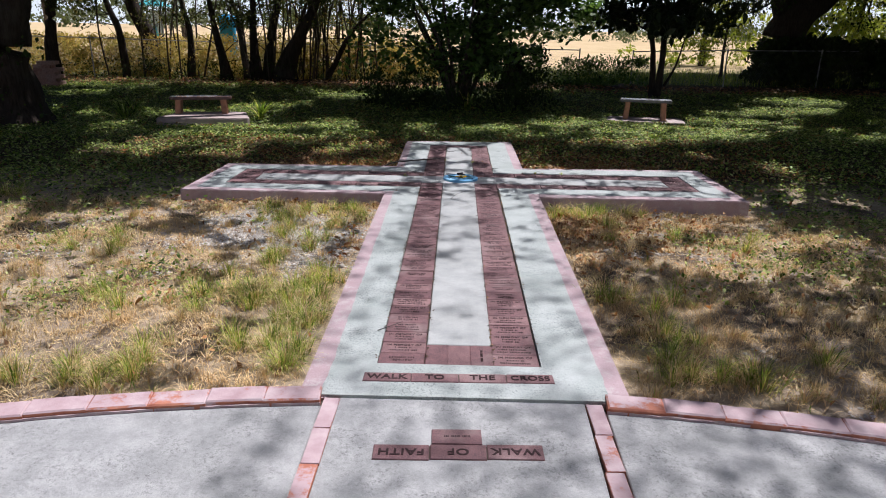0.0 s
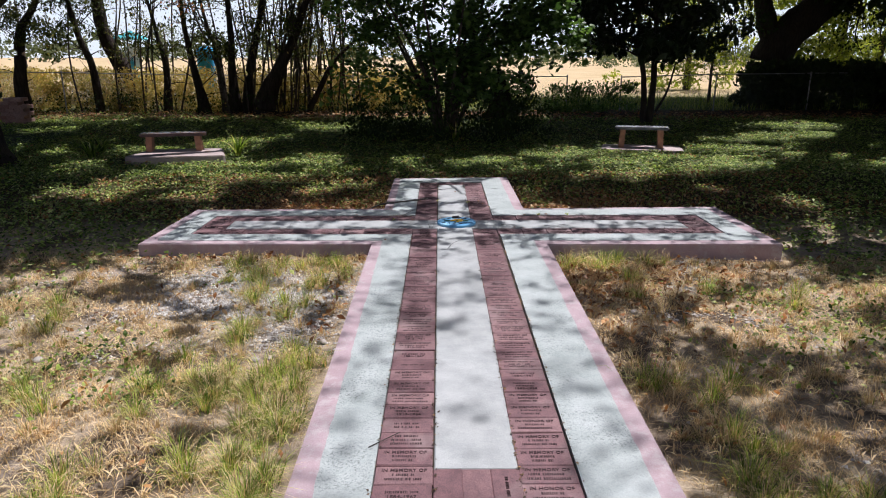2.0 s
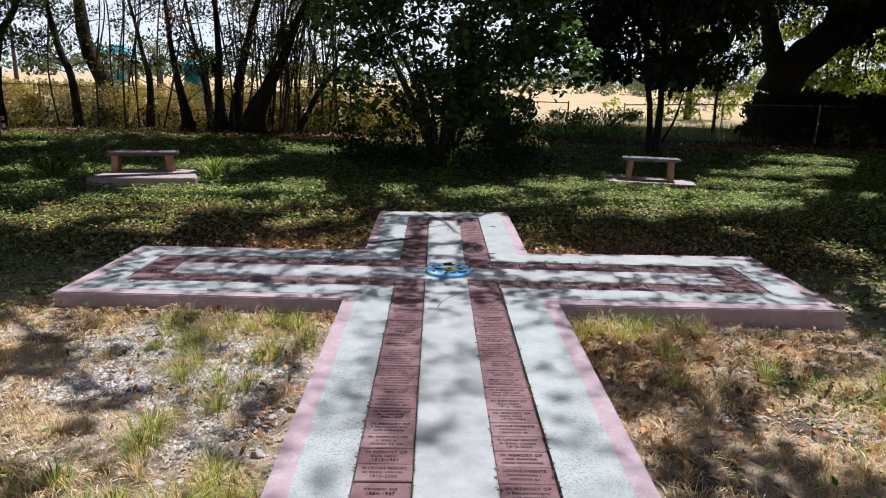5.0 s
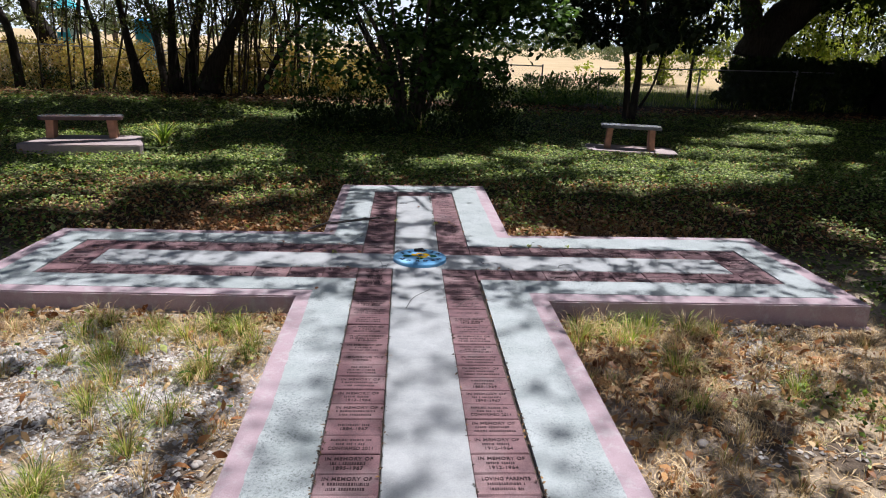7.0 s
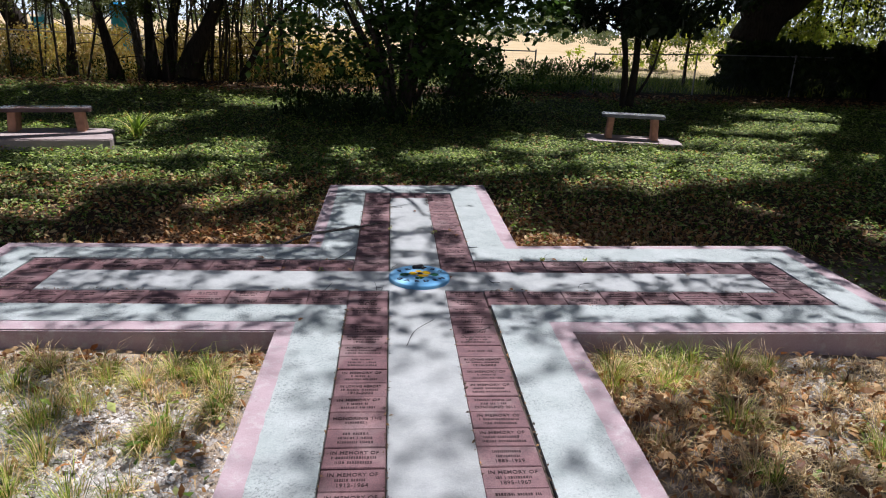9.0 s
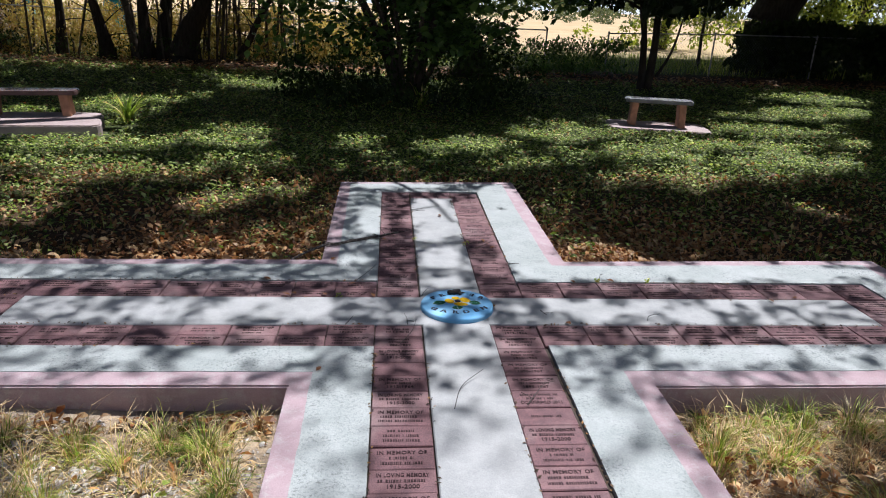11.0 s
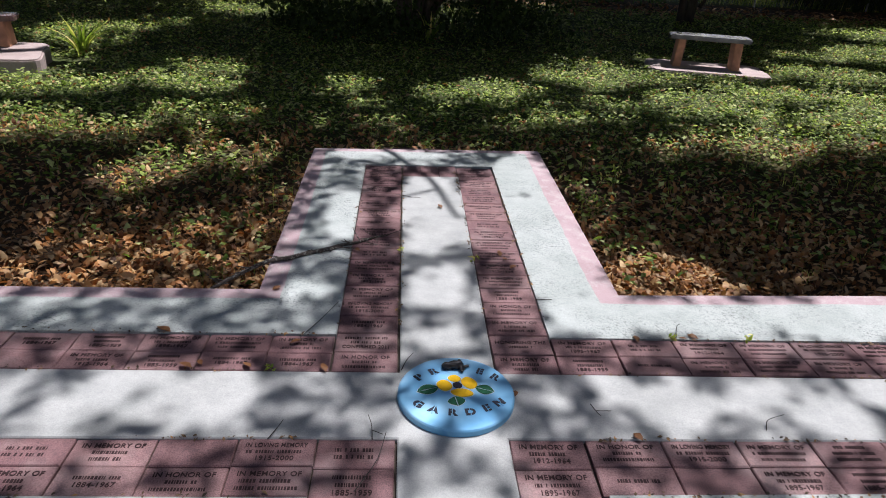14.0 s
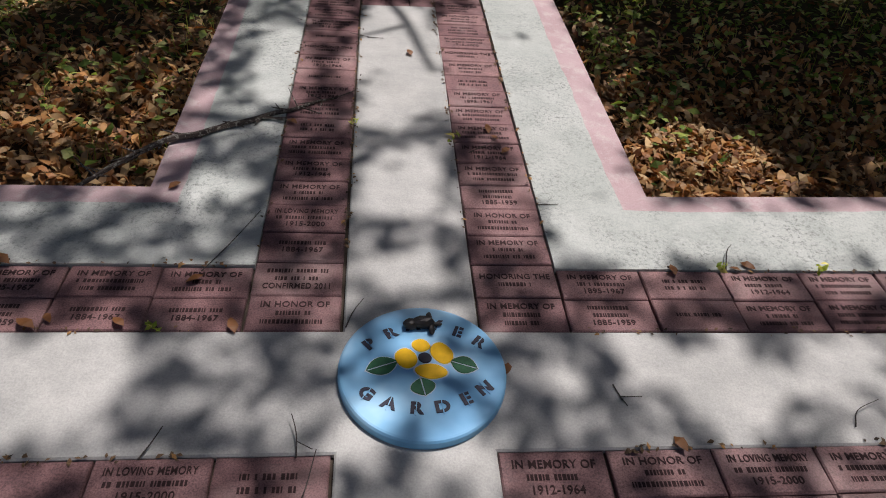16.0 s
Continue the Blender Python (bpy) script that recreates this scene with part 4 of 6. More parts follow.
    # big oak on the lawn whose crown shades the garden
    o = [[(14.3, 20.6, -0.5, 1.05), (14.3, 20.6, 0.4, 0.78), (14.2, 20.6, 1.8, 0.68), (13.9, 20.5, 3.4, 0.58), (12.8, 20.0, 5.2, 0.45), (10.5, 17, 7.5, 0.3), (7.0, 12.5, 9.0, 0.14)],
         [(14.2, 20.6, 2.0, 0.5), (15.2, 20.6, 3.6, 0.42), (17.5, 18.5, 6, 0.3), (19, 15, 8, 0.15)],
         [(13.3, 20.6, 4.2, 0.3), (11.2, 20.2, 5.0, 0.24), (8.0, 19.0, 6.4, 0.15), (4.5, 17.5, 7.5, 0.07)],
         [(11.4, 18.2, 6.7, 0.2), (9.5, 12.5, 7.2, 0.09), (7.0, 8.5, 6.2, 0.05), (4.6, 5.5, 5.4, 0.025), (2.4, 3.6, 4.9, 0.01)],
         [(9.5, 12.5, 7.2, 0.07), (6.0, 11.0, 6.2, 0.04), (3.6, 9.2, 5.4, 0.02), (2.0, 8.6, 5.0, 0.008)]]
    pos = crown(rng, 3400, (2.5, 22), (-7.0, 30), (6.4, 9.5))
    drop = np.stack([rng.uniform(11.0, 17.5, 110), rng.uniform(17.0, 22, 110), rng.uniform(2.7, 6.0, 110)], -1)
    pos = np.vstack([pos, clumps(rng, drop, 0.5, 60, 0.6)])
    tree("lawn_oak", "big live oak with massive trunk and wide crown over the lawn", "tree", o, BARK, pos, 0.3, 0.7, OAKLEAF, 19, n=14, flat=0.3, grid=Matrix())
    leaves("unseen_outer_crown", thin_crown(rng, 62000, (2.5, 11.0)), 0.11, 0.55, OAKLEAF, bpy.data.objects["lawn_oak"], 21, 0.3)
    leaves("shade_sprays", shade_sprays(rng, 270000, 1), 0.06, 0.55, OAKLEAF, bpy.data.objects["lawn_oak"], 161, 0.3)
    # oak at the other side with a limb over the garden
    o = [[(-7.5, 10.6, -0.5, 0.85), (-7.5, 10.6, 0.3, 0.6), (-7.42, 10.6, 1.3, 0.54), (-7.0, 10.6, 2.35, 0.5), (-5.9, 10.6, 3.3, 0.45), (-4.5, 11.6, 5.0, 0.3), (-3.0, 13.4, 7.0, 0.18), (-1.2, 14.8, 8.6, 0.06)],
         [(-7.4, 10.6, 1.4, 0.44), (-7.9, 10.8, 3.2, 0.38), (-11, 11.5, 6, 0.2), (-12, 10.5, 8, 0.1)],
         [(-5.0, 11.0, 4.2, 0.16), (-4.2, 9.9, 5.2, 0.08), (-2.2, 8.2, 5.4, 0.04), (-0.6, 6.6, 5.2, 0.02), (0.6, 5.4, 4.8, 0.008)],
         # out-of-view twigs placed to throw a forked shadow near the head
         [(-4.4, 11.4, 5.0, 0.1), (-1.6, 10.6, 5.4, 0.045), (0.6, 10.5, 4.9, 0.03), (1.2, 9.75, 4.65, 0.02), (1.36, 9.0, 4.5, 0.012)],
         [(1.28, 9.4, 4.58, 0.014), (1.12, 9.3, 4.6, 0.01), (0.98, 9.3, 4.6, 0.006)], [(1.0, 10.0, 4.75, 0.014), (1.3, 9.8, 4.75, 0.009), (1.6, 9.6, 4.7, 0.005)]]
    pos = crown(rng, 2900, (-16, 2.8), (-7.0, 24.5), (6.4, 9.5))
    tree("garden_oak", "big live oak with a thick limb reaching over the garden", "tree", o, BARK, pos, 0.3, 0.7, OAKLEAF, 20, n=14, flat=0.3, grid=Matrix())
    leaves("unseen_outer_crown", thin_crown(rng, 72000, (-7.0, 2.8)), 0.11, 0.55, OAKLEAF, bpy.data.objects["garden_oak"], 22, 0.3)
    leaves("shade_sprays", shade_sprays(rng, 270000, -1), 0.06, 0.55, OAKLEAF, bpy.data.objects["garden_oak"], 159, 0.3)
    c = np.stack([-7.5 + rng.normal(0, 0.5, 40), 10.3 + rng.normal(0, 0.3, 40), rng.uniform(-0.2, 1.6, 40)], -1)
    tagged(leaves("trunk_ivy", clumps(rng, c, 0.3, 22), 0.08, 0.7, OAKLEAF, seed=25), "dark ivy round the foot of an oak trunk", "ivy", kind="stuff")


CLUMP = 72
# patches kept sunlit by leaving out crown leaves sunward of them: x, y, half width, half depth on the ground
SUN_HEAD = [(-0.66, 6.11, 0.1, 0.11), (-0.72, 6.02, 0.04, 0.04), (0.0, 7.72, 0.14, 0.25), (-0.03, 7.44, 0.1, 0.13), (0.01, 6.83, 0.09, 0.11), (0.0, 6.7, 0.1, 0.08),
            (0.03, 6.42, 0.06, 0.05), (-0.08, 6.43, 0.03, 0.03), (-0.05, 7.09, 0.07, 0.06), (0.49, 7.78, 0.14, 0.4), (0.49, 7.32, 0.13, 0.26), (0.48, 7.0, 0.12, 0.17),
            (0.55, 6.54, 0.12, 0.09), (1.0, 6.53, 0.14, 0.09), (1.28, 6.62, 0.09, 0.08), (0.26, 7.56, 0.08, 0.31), (0.27, 6.66, 0.06, 0.05), (0.5, 6.18, 0.08, 0.05),
            (0.61, 6.11, 0.09, 0.07), (0.7, 6.14, 0.06, 0.05), (0.66, 6.01, 0.07, 0.04), (0.96, 6.13, 0.07, 0.06), (0.32, 6.1, 0.04, 0.04), (-0.49, 6.71, 0.07, 0.05)]
SUN_ARMS = [(-0.09, 5.99, 0.05, 0.04), (0.09, 5.93, 0.05, 0.04), (1.11, 6.4, 0.08, 0.05), (0.48, 6.25, 0.08, 0.02), (0.27, 6.54, 0.06, 0.04), (-0.4, 7.45, 0.05, 0.23),
            (-0.88, 6.13, 0.12, 0.1), (-1.02, 6.05, 0.07, 0.07), (1.13, 6.04, 0.1, 0.08), (1.31, 6.14, 0.07, 0.07), (1.08, 6.59, 0.24, 0.08), (1.43, 6.53, 0.22, 0.08),
            (0.82, 6.58, 0.2, 0.1), (1.9, 6.58, 0.25, 0.09), (0.62, 6.6, 0.1, 0.12), (0.5, 7.4, 0.17, 0.85), (-1.32, 5.66, 0.1, 0.04), (-0.96, 5.61, 0.09, 0.08), (-0.7, 5.68, 0.14, 0.06), (-1.07, 5.87, 0.11, 0.06), (-0.81, 5.87, 0.08, 0.05),
            (-1.23, 5.47, 0.12, 0.04), (1.02, 5.67, 0.25, 0.07), (1.3, 5.67, 0.1, 0.05), (-0.09, 5.55, 0.04, 0.05), (-1.28, 6.04, 0.09, 0.06), (-0.2, 8.35, 0.3, 0.08), (0.52, 7.75, 0.17, 0.6), (0.5, 6.95, 0.14, 0.34), (0.27, 7.55, 0.12, 0.42), (1.5, 6.6, 0.9, 0.09), (0.0, 7.6, 0.15, 0.42)]
SUN_STEM = [(0.01, 5.69, 0.11, 0.07), (-0.06, 4.85, 0.1, 0.07), (-0.03, 4.63, 0.07, 0.03), (-0.08, 3.96, 0.05, 0.05), (0.09, 4.05, 0.05, 0.08), (-0.45, 5.2, 0.06, 0.09),
            (-0.58, 4.67, 0.1, 0.17), (0.55, 4.93, 0.07, 0.08), (0.51, 4.25, 0.06, 0.06), (0.56, 4.05, 0.05, 0.05), (0.47, 5.2, 0.06, 0.08), (-0.23, 4.44, 0.06, 0.04),
            (0.3, 4.61, 0.06, 0.04), (-0.54, 4.96, 0.05, 0.06), (-0.6, 4.39, 0.06, 0.06), (-1.35, 1.55, 0.45, 0.3), (0.01, 2.70, 0.08, 0.09), (-0.45, 1.83, 0.1, 0.07)]
SUN_LAWN = [(-3.63, 10.3, 0.58, 0.29), (-4.06, 13.85, 0.73, 0.9), (-3.11, 10.64, 0.67, 0.32), (-2.04, 11.78, 0.37, 0.36), (-1.65, 8.24, 0.22, 0.27), (-1.12, 8.64, 0.2, 0.18),
            (0.78, 11.12, 0.39, 0.32), (1.98, 12.3, 0.66, 0.78), (2.96, 11.0, 0.66, 0.38), (2.75, 10.1, 0.36, 0.27), (4.0, 9.95, 0.57, 0.6), (3.19, 9.1, 0.32, 0.21),
            (8.79, 17.02, 1.2, 0.84), (5.54, 13.01, 0.87, 0.41), (1.05, 9.69, 0.21, 0.17), (3.02, 8.07, 0.17, 0.19), (-2.84, 8.78, 0.23, 0.17),
            (3.75, 12.75, 0.75, 0.3), (-4.4, 11.2, 0.7, 0.25), (-3.1, 9.3, 0.6, 0.2), (-2.1, 9.0, 0.45, 0.16), (-4.3, 8.4, 0.6, 0.25), (-1.6, 9.5, 0.4, 0.14), (-3.2, 8.5, 0.4, 0.15), (-3.9, 12.2, 0.4, 0.25), (-4.1, 11.3, 0.65, 0.4), (3.7, 12.85, 0.75, 0.35), (3.1, 10.2, 0.5, 0.16), (4.6, 10.6, 0.6, 0.14), (2.6, 9.3, 0.4, 0.12), (5.2, 12.2, 0.8, 0.12), (6.2, 14.4, 0.9, 0.16), (-9.5, 19.0, 2.6, 0.5)]
SUN_EDGE = [(-10.0, 18.6, 2.2, 1.0), (-2.19, 10.91, 0.52, 0.4), (-4.03, 9.07, 0.39, 0.5), (-2.88, 7.94, 0.31, 0.23), (-1.52, 8.4, 0.25, 0.3), (4.22, 11.34, 0.84, 0.37),
            (7.66, 15.14, 1.07, 0.45), (6.18, 11.53, 0.54, 0.38), (3.67, 7.17, 0.2, 0.43), (2.43, 8.93, 0.41, 0.26), (-3.7, 13.92, 0.56, 0.58), (-2.83, 16.72, 0.81, 0.71),
            (0.38, 10.71, 0.42, 0.33), (1.0, 7.0, 0.2, 0.15)]
SUN_GRASS = [(-2.43, 3.6, 0.45, 0.44), (-2.23, 2.91, 0.3, 0.39), (-1.78, 3.26, 0.29, 0.27), (-1.42, 2.69, 0.19, 0.2), (-1.15, 3.58, 0.24, 0.29), (-1.02, 4.98, 0.2, 0.14),
             (-2.51, 4.31, 0.32, 0.2), (1.82, 3.99, 0.35, 0.35), (2.31, 4.4, 0.17, 0.2), (1.74, 5.0, 0.3, 0.17), (1.76, 4.29, 0.1, 0.14), (2.72, 4.57, 0.22, 0.12),
             (-1.3, 4.6, 0.16, 0.12), (-0.95, 4.75, 0.1, 0.1), (-1.5, 4.95, 0.14, 0.1), (1.5, 4.65, 0.2, 0.12)]


def vnoise(x, y, s, seed):
    """Smooth lattice noise, 0 to 1."""
    x, y = x * s + seed, y * s - seed
    i, j = np.floor(x), np.floor(y)
    u, v = x - i, y - j
    u, v = u * u * (3 - 2 * u), v * v * (3 - 2 * v)

    def h(a, b):
        q = np.sin(a * 127.1 + b * 311.7 + seed * 17.3) * 43758.5453
        return q - np.floor(q)
    return (h(i, j) * (1 - u) + h(i + 1, j) * u) * (1 - v) + (h(i, j + 1) * (1 - u) + h(i + 1, j + 1) * u) * v


def on_slab(x, y):
    return (y < 1.95) | (np.abs(x) < 0.75) | ((np.abs(x) < 2.5) & (np.abs(y - 6.05) < 0.75))


def gaps(p):
    """Which leaf places to leave out so sun reaches the wanted patches, seen along the sun's way."""
    sx = p[:, 0] - p[:, 2] * SUN_DIR.x / SUN_DIR.z
    sy = p[:, 1] - p[:, 2] * SUN_DIR.y / SUN_DIR.z
    fine = 0.3 * vnoise(sx, sy, 2.0, 3.3) + 0.4 * vnoise(sx, sy, 4.6, 8.1) + 0.3 * vnoise(sx, sy, 9.0, 5.7)
    wide = 0.34 * vnoise(sx * 0.8, sy * 1.5, 1.0, 12.3) + 0.36 * vnoise(sx * 0.9, sy * 1.6, 2.6, 4.4) + 0.3 * vnoise(sx, sy, 5.5, 9.9)
    n = np.where(sy < 8.6, fine, wide)
    far = (np.abs(sx) > 1.45) | (sy > 8.5)
    slab = np.where(sy < 2.0, np.where(sx > 0.3, 0.68, np.where(sx < -0.8, 0.46, 0.56)), np.where(sy < 2.9, 0.56, np.where(sy < 5.4, 0.585, np.where(far, 0.58, np.where((sx > 0.3) & (sy > 6.4), 0.62, 0.75)))))
    grass = np.where(sx < 0, np.where(sy < 4.2, np.where(sx < -1.6, 0.3, 0.4), np.where(sx < -1.8, 0.38, 0.53)), np.where(sx > 2.6, 0.68, np.where(sy > 3.9, 0.56, 0.7)))
    thr = np.where((sx > 0.7) & (sy > 6.8) & (sy < 8.5), 0.8, 0.66)
    thr = np.where(on_slab(sx, sy), slab, np.where(sy < 5.4, grass, np.where(sy < 8.6, np.where((sx < -0.7) & (sy > 7.6), thr - 0.05, thr), np.where(sy > 13.6, 0.66, 0.585))))
    # no random sun patches on the dark lawn before the shrub
    lit = (n > thr) & (((sx + 0.8) / 2.6) ** 2 + ((sy - 13.7) / 2.2) ** 2 > 1)
    for cx, cy, rx, ry in SUN_HEAD + SUN_ARMS + SUN_STEM + SUN_LAWN + SUN_EDGE + SUN_GRASS:
        grow = 0.008 if cy < 7.0 else 0.03 if abs(cx) < 0.8 and cy < 8.5 else 0.07
        lit |= ((sx - cx) / (rx * 1.08 + grow)) ** 2 + ((sy - cy) / (ry * 1.08 + grow)) ** 2 + (n - 0.5) * (3.2 if cy > 8.6 or abs(cx) > 2.6 else 0.9 if cx > 0.15 and cy > 6.4 else 1.6) < 1
    return lit


def crown(rng, n, xr, yr, zr):
    """Out-of-view leaf places of a crown's thick part, over the lawn and the plaza's far side, cut to shape the dapple.
    """
    c = canopy_points(rng, n, xr, yr, zr)
    sy = c[:, 1] - c[:, 2] * SUN_DIR.y / SUN_DIR.z
    sx = c[:, 0] - c[:, 2] * SUN_DIR.x / SUN_DIR.z
    c = c[rng.random(len(c)) < np.where(np.abs(sx) > 2.7, lerp(sy, [4.8, 5.4], [0.0, 1.0]), np.where(np.abs(sx) > 1.3, lerp(sy, [7.0, 7.8], [0.0, 1.0]), lerp(sy, [8.6, 9.4], [0.0, 1.0])))]
    low = c[:, 1] > 13
    c[low, 2] -= rng.uniform(0, 1.6, low.sum())
    p = clumps(rng, c, 0.7, CLUMP, 0.6)
    sx, sy = p[:, 0] - p[:, 2] * SUN_DIR.x / SUN_DIR.z, p[:, 1] - p[:, 2] * SUN_DIR.y / SUN_DIR.z
    slab = ((np.abs(sx) < 0.85) & (sy < 8.6)) | ((np.abs(sx) < 2.6) & (sy < 6.9)) | ((sy < 6.4) & (np.abs(sx) < 2.8)) | (sy < 4.2)
    open_edge = (sy > 18.6 + 0.5 * np.sin(sx * 1.3)) & (sx < 3.0)      # the crowns end before the fence, so sun reaches the brush
    return p[~gaps(p) & ~slab & ~open_edge]


def thin_crown(rng, n, xr):
    """Out-of-view leaf places of a light outer crown, added over the cross to shape its dapple."""
    c = canopy_points(rng, n // 30, xr, (0.5, 12.0), (4.6, 6.4))
    sy = c[:, 1] - c[:, 2] * SUN_DIR.y / SUN_DIR.z
    c = c[(sy > 1.4) & (sy < 9.6)]
    p = clumps(rng, c, 1.1, 30, 0.5)
    sx, sy = p[:, 0] - p[:, 2] * SUN_DIR.x / SUN_DIR.z, p[:, 1] - p[:, 2] * SUN_DIR.y / SUN_DIR.z
    p = p[rng.random(len(p)) < np.where(on_slab(sx, sy), 0.0, 0.9)]
    return p[~gaps(p) | (rng.random(len(p)) < 0.06)]


def shade_sprays(rng, n, side):
    """Small out-of-view leaves, set along the sun's way to half-shade the walkway."""
    sx, sy = rng.uniform(-4.5, 4.5, n), rng.uniform(-1.0, 8.7, n)
    z = np.where(sy < 5.25 + 0.15 * np.sin(sx * 5), rng.uniform(7.2, 10.0, n), rng.uniform(4.7, 6.6, n))
    k = on_slab(sx, sy) & (side * (sx + 0.3 * np.sin(sy * 1.7)) > 0) & (rng.random(n) < (0.3 + 0.08 * vnoise(sx, sy, 3.4, 2.2)) * lerp(sy, [-1.0, 0.8, 1.6, 2.0, 5.2, 5.6, 6.4, 6.9], [0.0, 0.36, 0.4, 0.4, 0.45, 1.4, 1.75, 1.75]) * np.where(sy < 1.95, lerp(sx, [-4.5, -2.0, 0.3, 1.0], [0.0, 0.9, 1.0, 1.5]), lerp(np.abs(sx), [0.8, 1.5], [1.0, 0.65])))
    sx, sy, z = sx[k], sy[k], z[k]
    p = np.stack([sx + z * SUN_DIR.x / SUN_DIR.z, sy + z * SUN_DIR.y / SUN_DIR.z, z], -1)
    return p[~gaps(p) | (rng.random(len(p)) < 0.008)]
# ---- beyond the fence ----
THICKET = leafmat("thicket_leaf", [(0.05, 0.055, 0.016), (0.12, 0.12, 0.03), (0.2, 0.16, 0.05), (0.09, 0.06, 0.025)], 0.45, 0.6, 0.15)


def build_distance():
    rng = np.random.default_rng(11)
    # dry brush on and behind the fence
    c = np.stack([rng.uniform(-16, -0.5, 780), rng.uniform(23.5, 25.7, 780), -0.3 + 1.3 * rng.random(780)], -1)
    tagged(by_fence_leaves("dry_brush", clumps(rng, c, 0.36, 84), 0.085, 0.5, BRUSHLEAF, seed=3), "dry yellowish brush tangled along the chain-link fence", "brush", kind="stuff")
    c = np.stack([rng.uniform(-13, 4.0, 260), rng.uniform(22.4, 23.9, 260), rng.uniform(-0.35, 0.3, 260)], -1)
    tagged(by_fence_leaves("green_brush", clumps(rng, c, 0.3, 24), 0.075, 0.45, OAKLEAF, seed=4), "dark green brush at the foot of the fence", "brush", kind="stuff")
    # sunlit thicket behind the fence, thickest between the trees and the shrub
    c = np.stack([rng.normal(-4.7, 1.9, 240), rng.uniform(25.2, 27.5, 240), -0.2 + 5.2 * rng.random(240)], -1)
    d = np.stack([rng.uniform(-15.5, -6.5, 90), rng.uniform(25.2, 27.5, 90), -0.2 + 5.2 * rng.random(90)], -1)
    d = d[(d[:, 2] < 0.8) | (d[:, 0] < -13.5)]
    tagged(by_fence_leaves("thicket", clumps(rng, np.vstack([c, d]), 0.42, 34), 0.1, 0.5, THICKET, seed=79), "sunlit brownish green thicket behind the fence", "thicket", kind="stuff")
    c = np.stack([rng.uniform(3.4, 6.2, 110), rng.uniform(22.9, 23.8, 110), rng.uniform(-0.3, 0.6, 110)], -1)
    tagged(by_fence_leaves("gate_shrub", clumps(rng, c, 0.28, 44), 0.085, 0.5, BUSHLEAF, seed=5), "green shrub growing across the fence gap", "shrub", kind="stuff")
    c = np.stack([rng.uniform(10.4, 21, 400), rng.uniform(24.5, 25.4, 400), -0.3 + 1.55 * rng.random(400) ** 0.8], -1)
    tagged(by_fence_leaves("dark_hedge", clumps(rng, c, 0.4, 76), 0.165, 0.6, OAKLEAF, seed=6), "dark shaded hedge behind the fence", "hedge", kind="stuff")
    # sunny young tree behind the fence oak, and sunlit trees further along
    c = np.stack([rng.normal(10.2, 0.75, 70), rng.normal(27.5, 0.6, 70), rng.uniform(0.7, 3.0, 70)], -1)
    tree("young_tree", "small sunlit young tree with yellow-green leaves past the fence", "tree",
         [[(10.2, 27.5, -0.4, 0.06), (10.2, 27.5, 1.2, 0.05), (10.3, 27.5, 3.0, 0.02)]], BARK2, clumps(rng, c, 0.35, 34), 0.09, 0.45, YOUNGLEAF, 41)
    for i in range(9):
        x, y = 13 + i * 3.4 + rng.normal(0, 0.6), 33 + rng.uniform(0, 7)
        c = np.stack([rng.normal(x, 1.5, 80), rng.normal(y, 1.2, 80), rng.uniform(-0.1, 6.5, 80)], -1)
        tree("pasture_tree", "sunlit yellow-green tree at the pasture edge", "tree",
             [[(x, y, -0.4, 0.2), (x, y, 1.8, 0.15), (x + 0.3, y, 5, 0.05)]], BARK2, clumps(rng, c, 0.6, 60), 0.22, 0.5, YOUNGLEAF, 50 + i)
    rise = Matrix.Translation((0, 0, 0.75))
    for x, y, h in ((-30, 75, 5.0), (-24.5, 62, 3.6), (-36, 60, 7), (-14, 80, 4)):
        c = np.stack([rng.normal(x, h * 0.28, 40), rng.normal(y, h * 0.25, 40), rng.uniform(h * 0.25, h, 40)], -1)
        tree("field_tree", "lone pale green tree out in the dry field", "tree",
             [[(x, y, -0.4, 0.2), (x, y, h * 0.5, 0.12), (x, y, h * 0.9, 0.04)]], BARK2, clumps(rng, c, h * 0.12, 30), 0.2, 0.5, FARLEAF, int(60 + x), grid=rise)
    # far line of woods
    n = 520
    a = rng.uniform(-1.15, 1.15, n)
    r = rng.uniform(190, 260, n)
    c = np.stack([r * np.sin(a), r * np.cos(a), rng.uniform(0.2, 6.5, n) * (0.5 + 0.5 * np.sin(a * 23) ** 2) + 2.3], -1)
    tagged(leaves("far_woods", clumps(rng, c, 3.2, 48, 0.6), 1.05, 0.7, FARLEAF, seed=9), "hazy line of woods at the far edge of the field", "woods", kind="stuff")
    # glowing curved sheet added to brighten the pale sky low over the field
    sky_glow, nt, b = node_mat("glowing_sky")
    em = nt.nodes.new("ShaderNodeEmission")
    em.inputs[0].default_value, em.inputs[1].default_value = (0.86, 0.94, 0.95, 1), 0.8
    nt.links.new(em.outputs[0], nt.nodes["Material Output"].inputs[0])
    ang = np.linspace(-1.3, 1.3, 40)
    v = [(620 * math.sin(t), 620 * math.cos(t), z) for t in ang for z in (-2.0, 95.0)]
    f = [(2 * i, 2 * i + 1, 2 * i + 3, 2 * i + 2) for i in range(39)]
    tagged(raw("sky_backdrop", v, f, sky_glow), "glowing sheet added as the pale hazy sky low over the far field", "sky", kind="structure")
    # rusty leaves on one of the fence trees
    c = np.stack([rng.normal(-7.75, 0.3, 16), rng.normal(22.2, 0.2, 16), rng.normal(3.0, 0.25, 16)], -1)
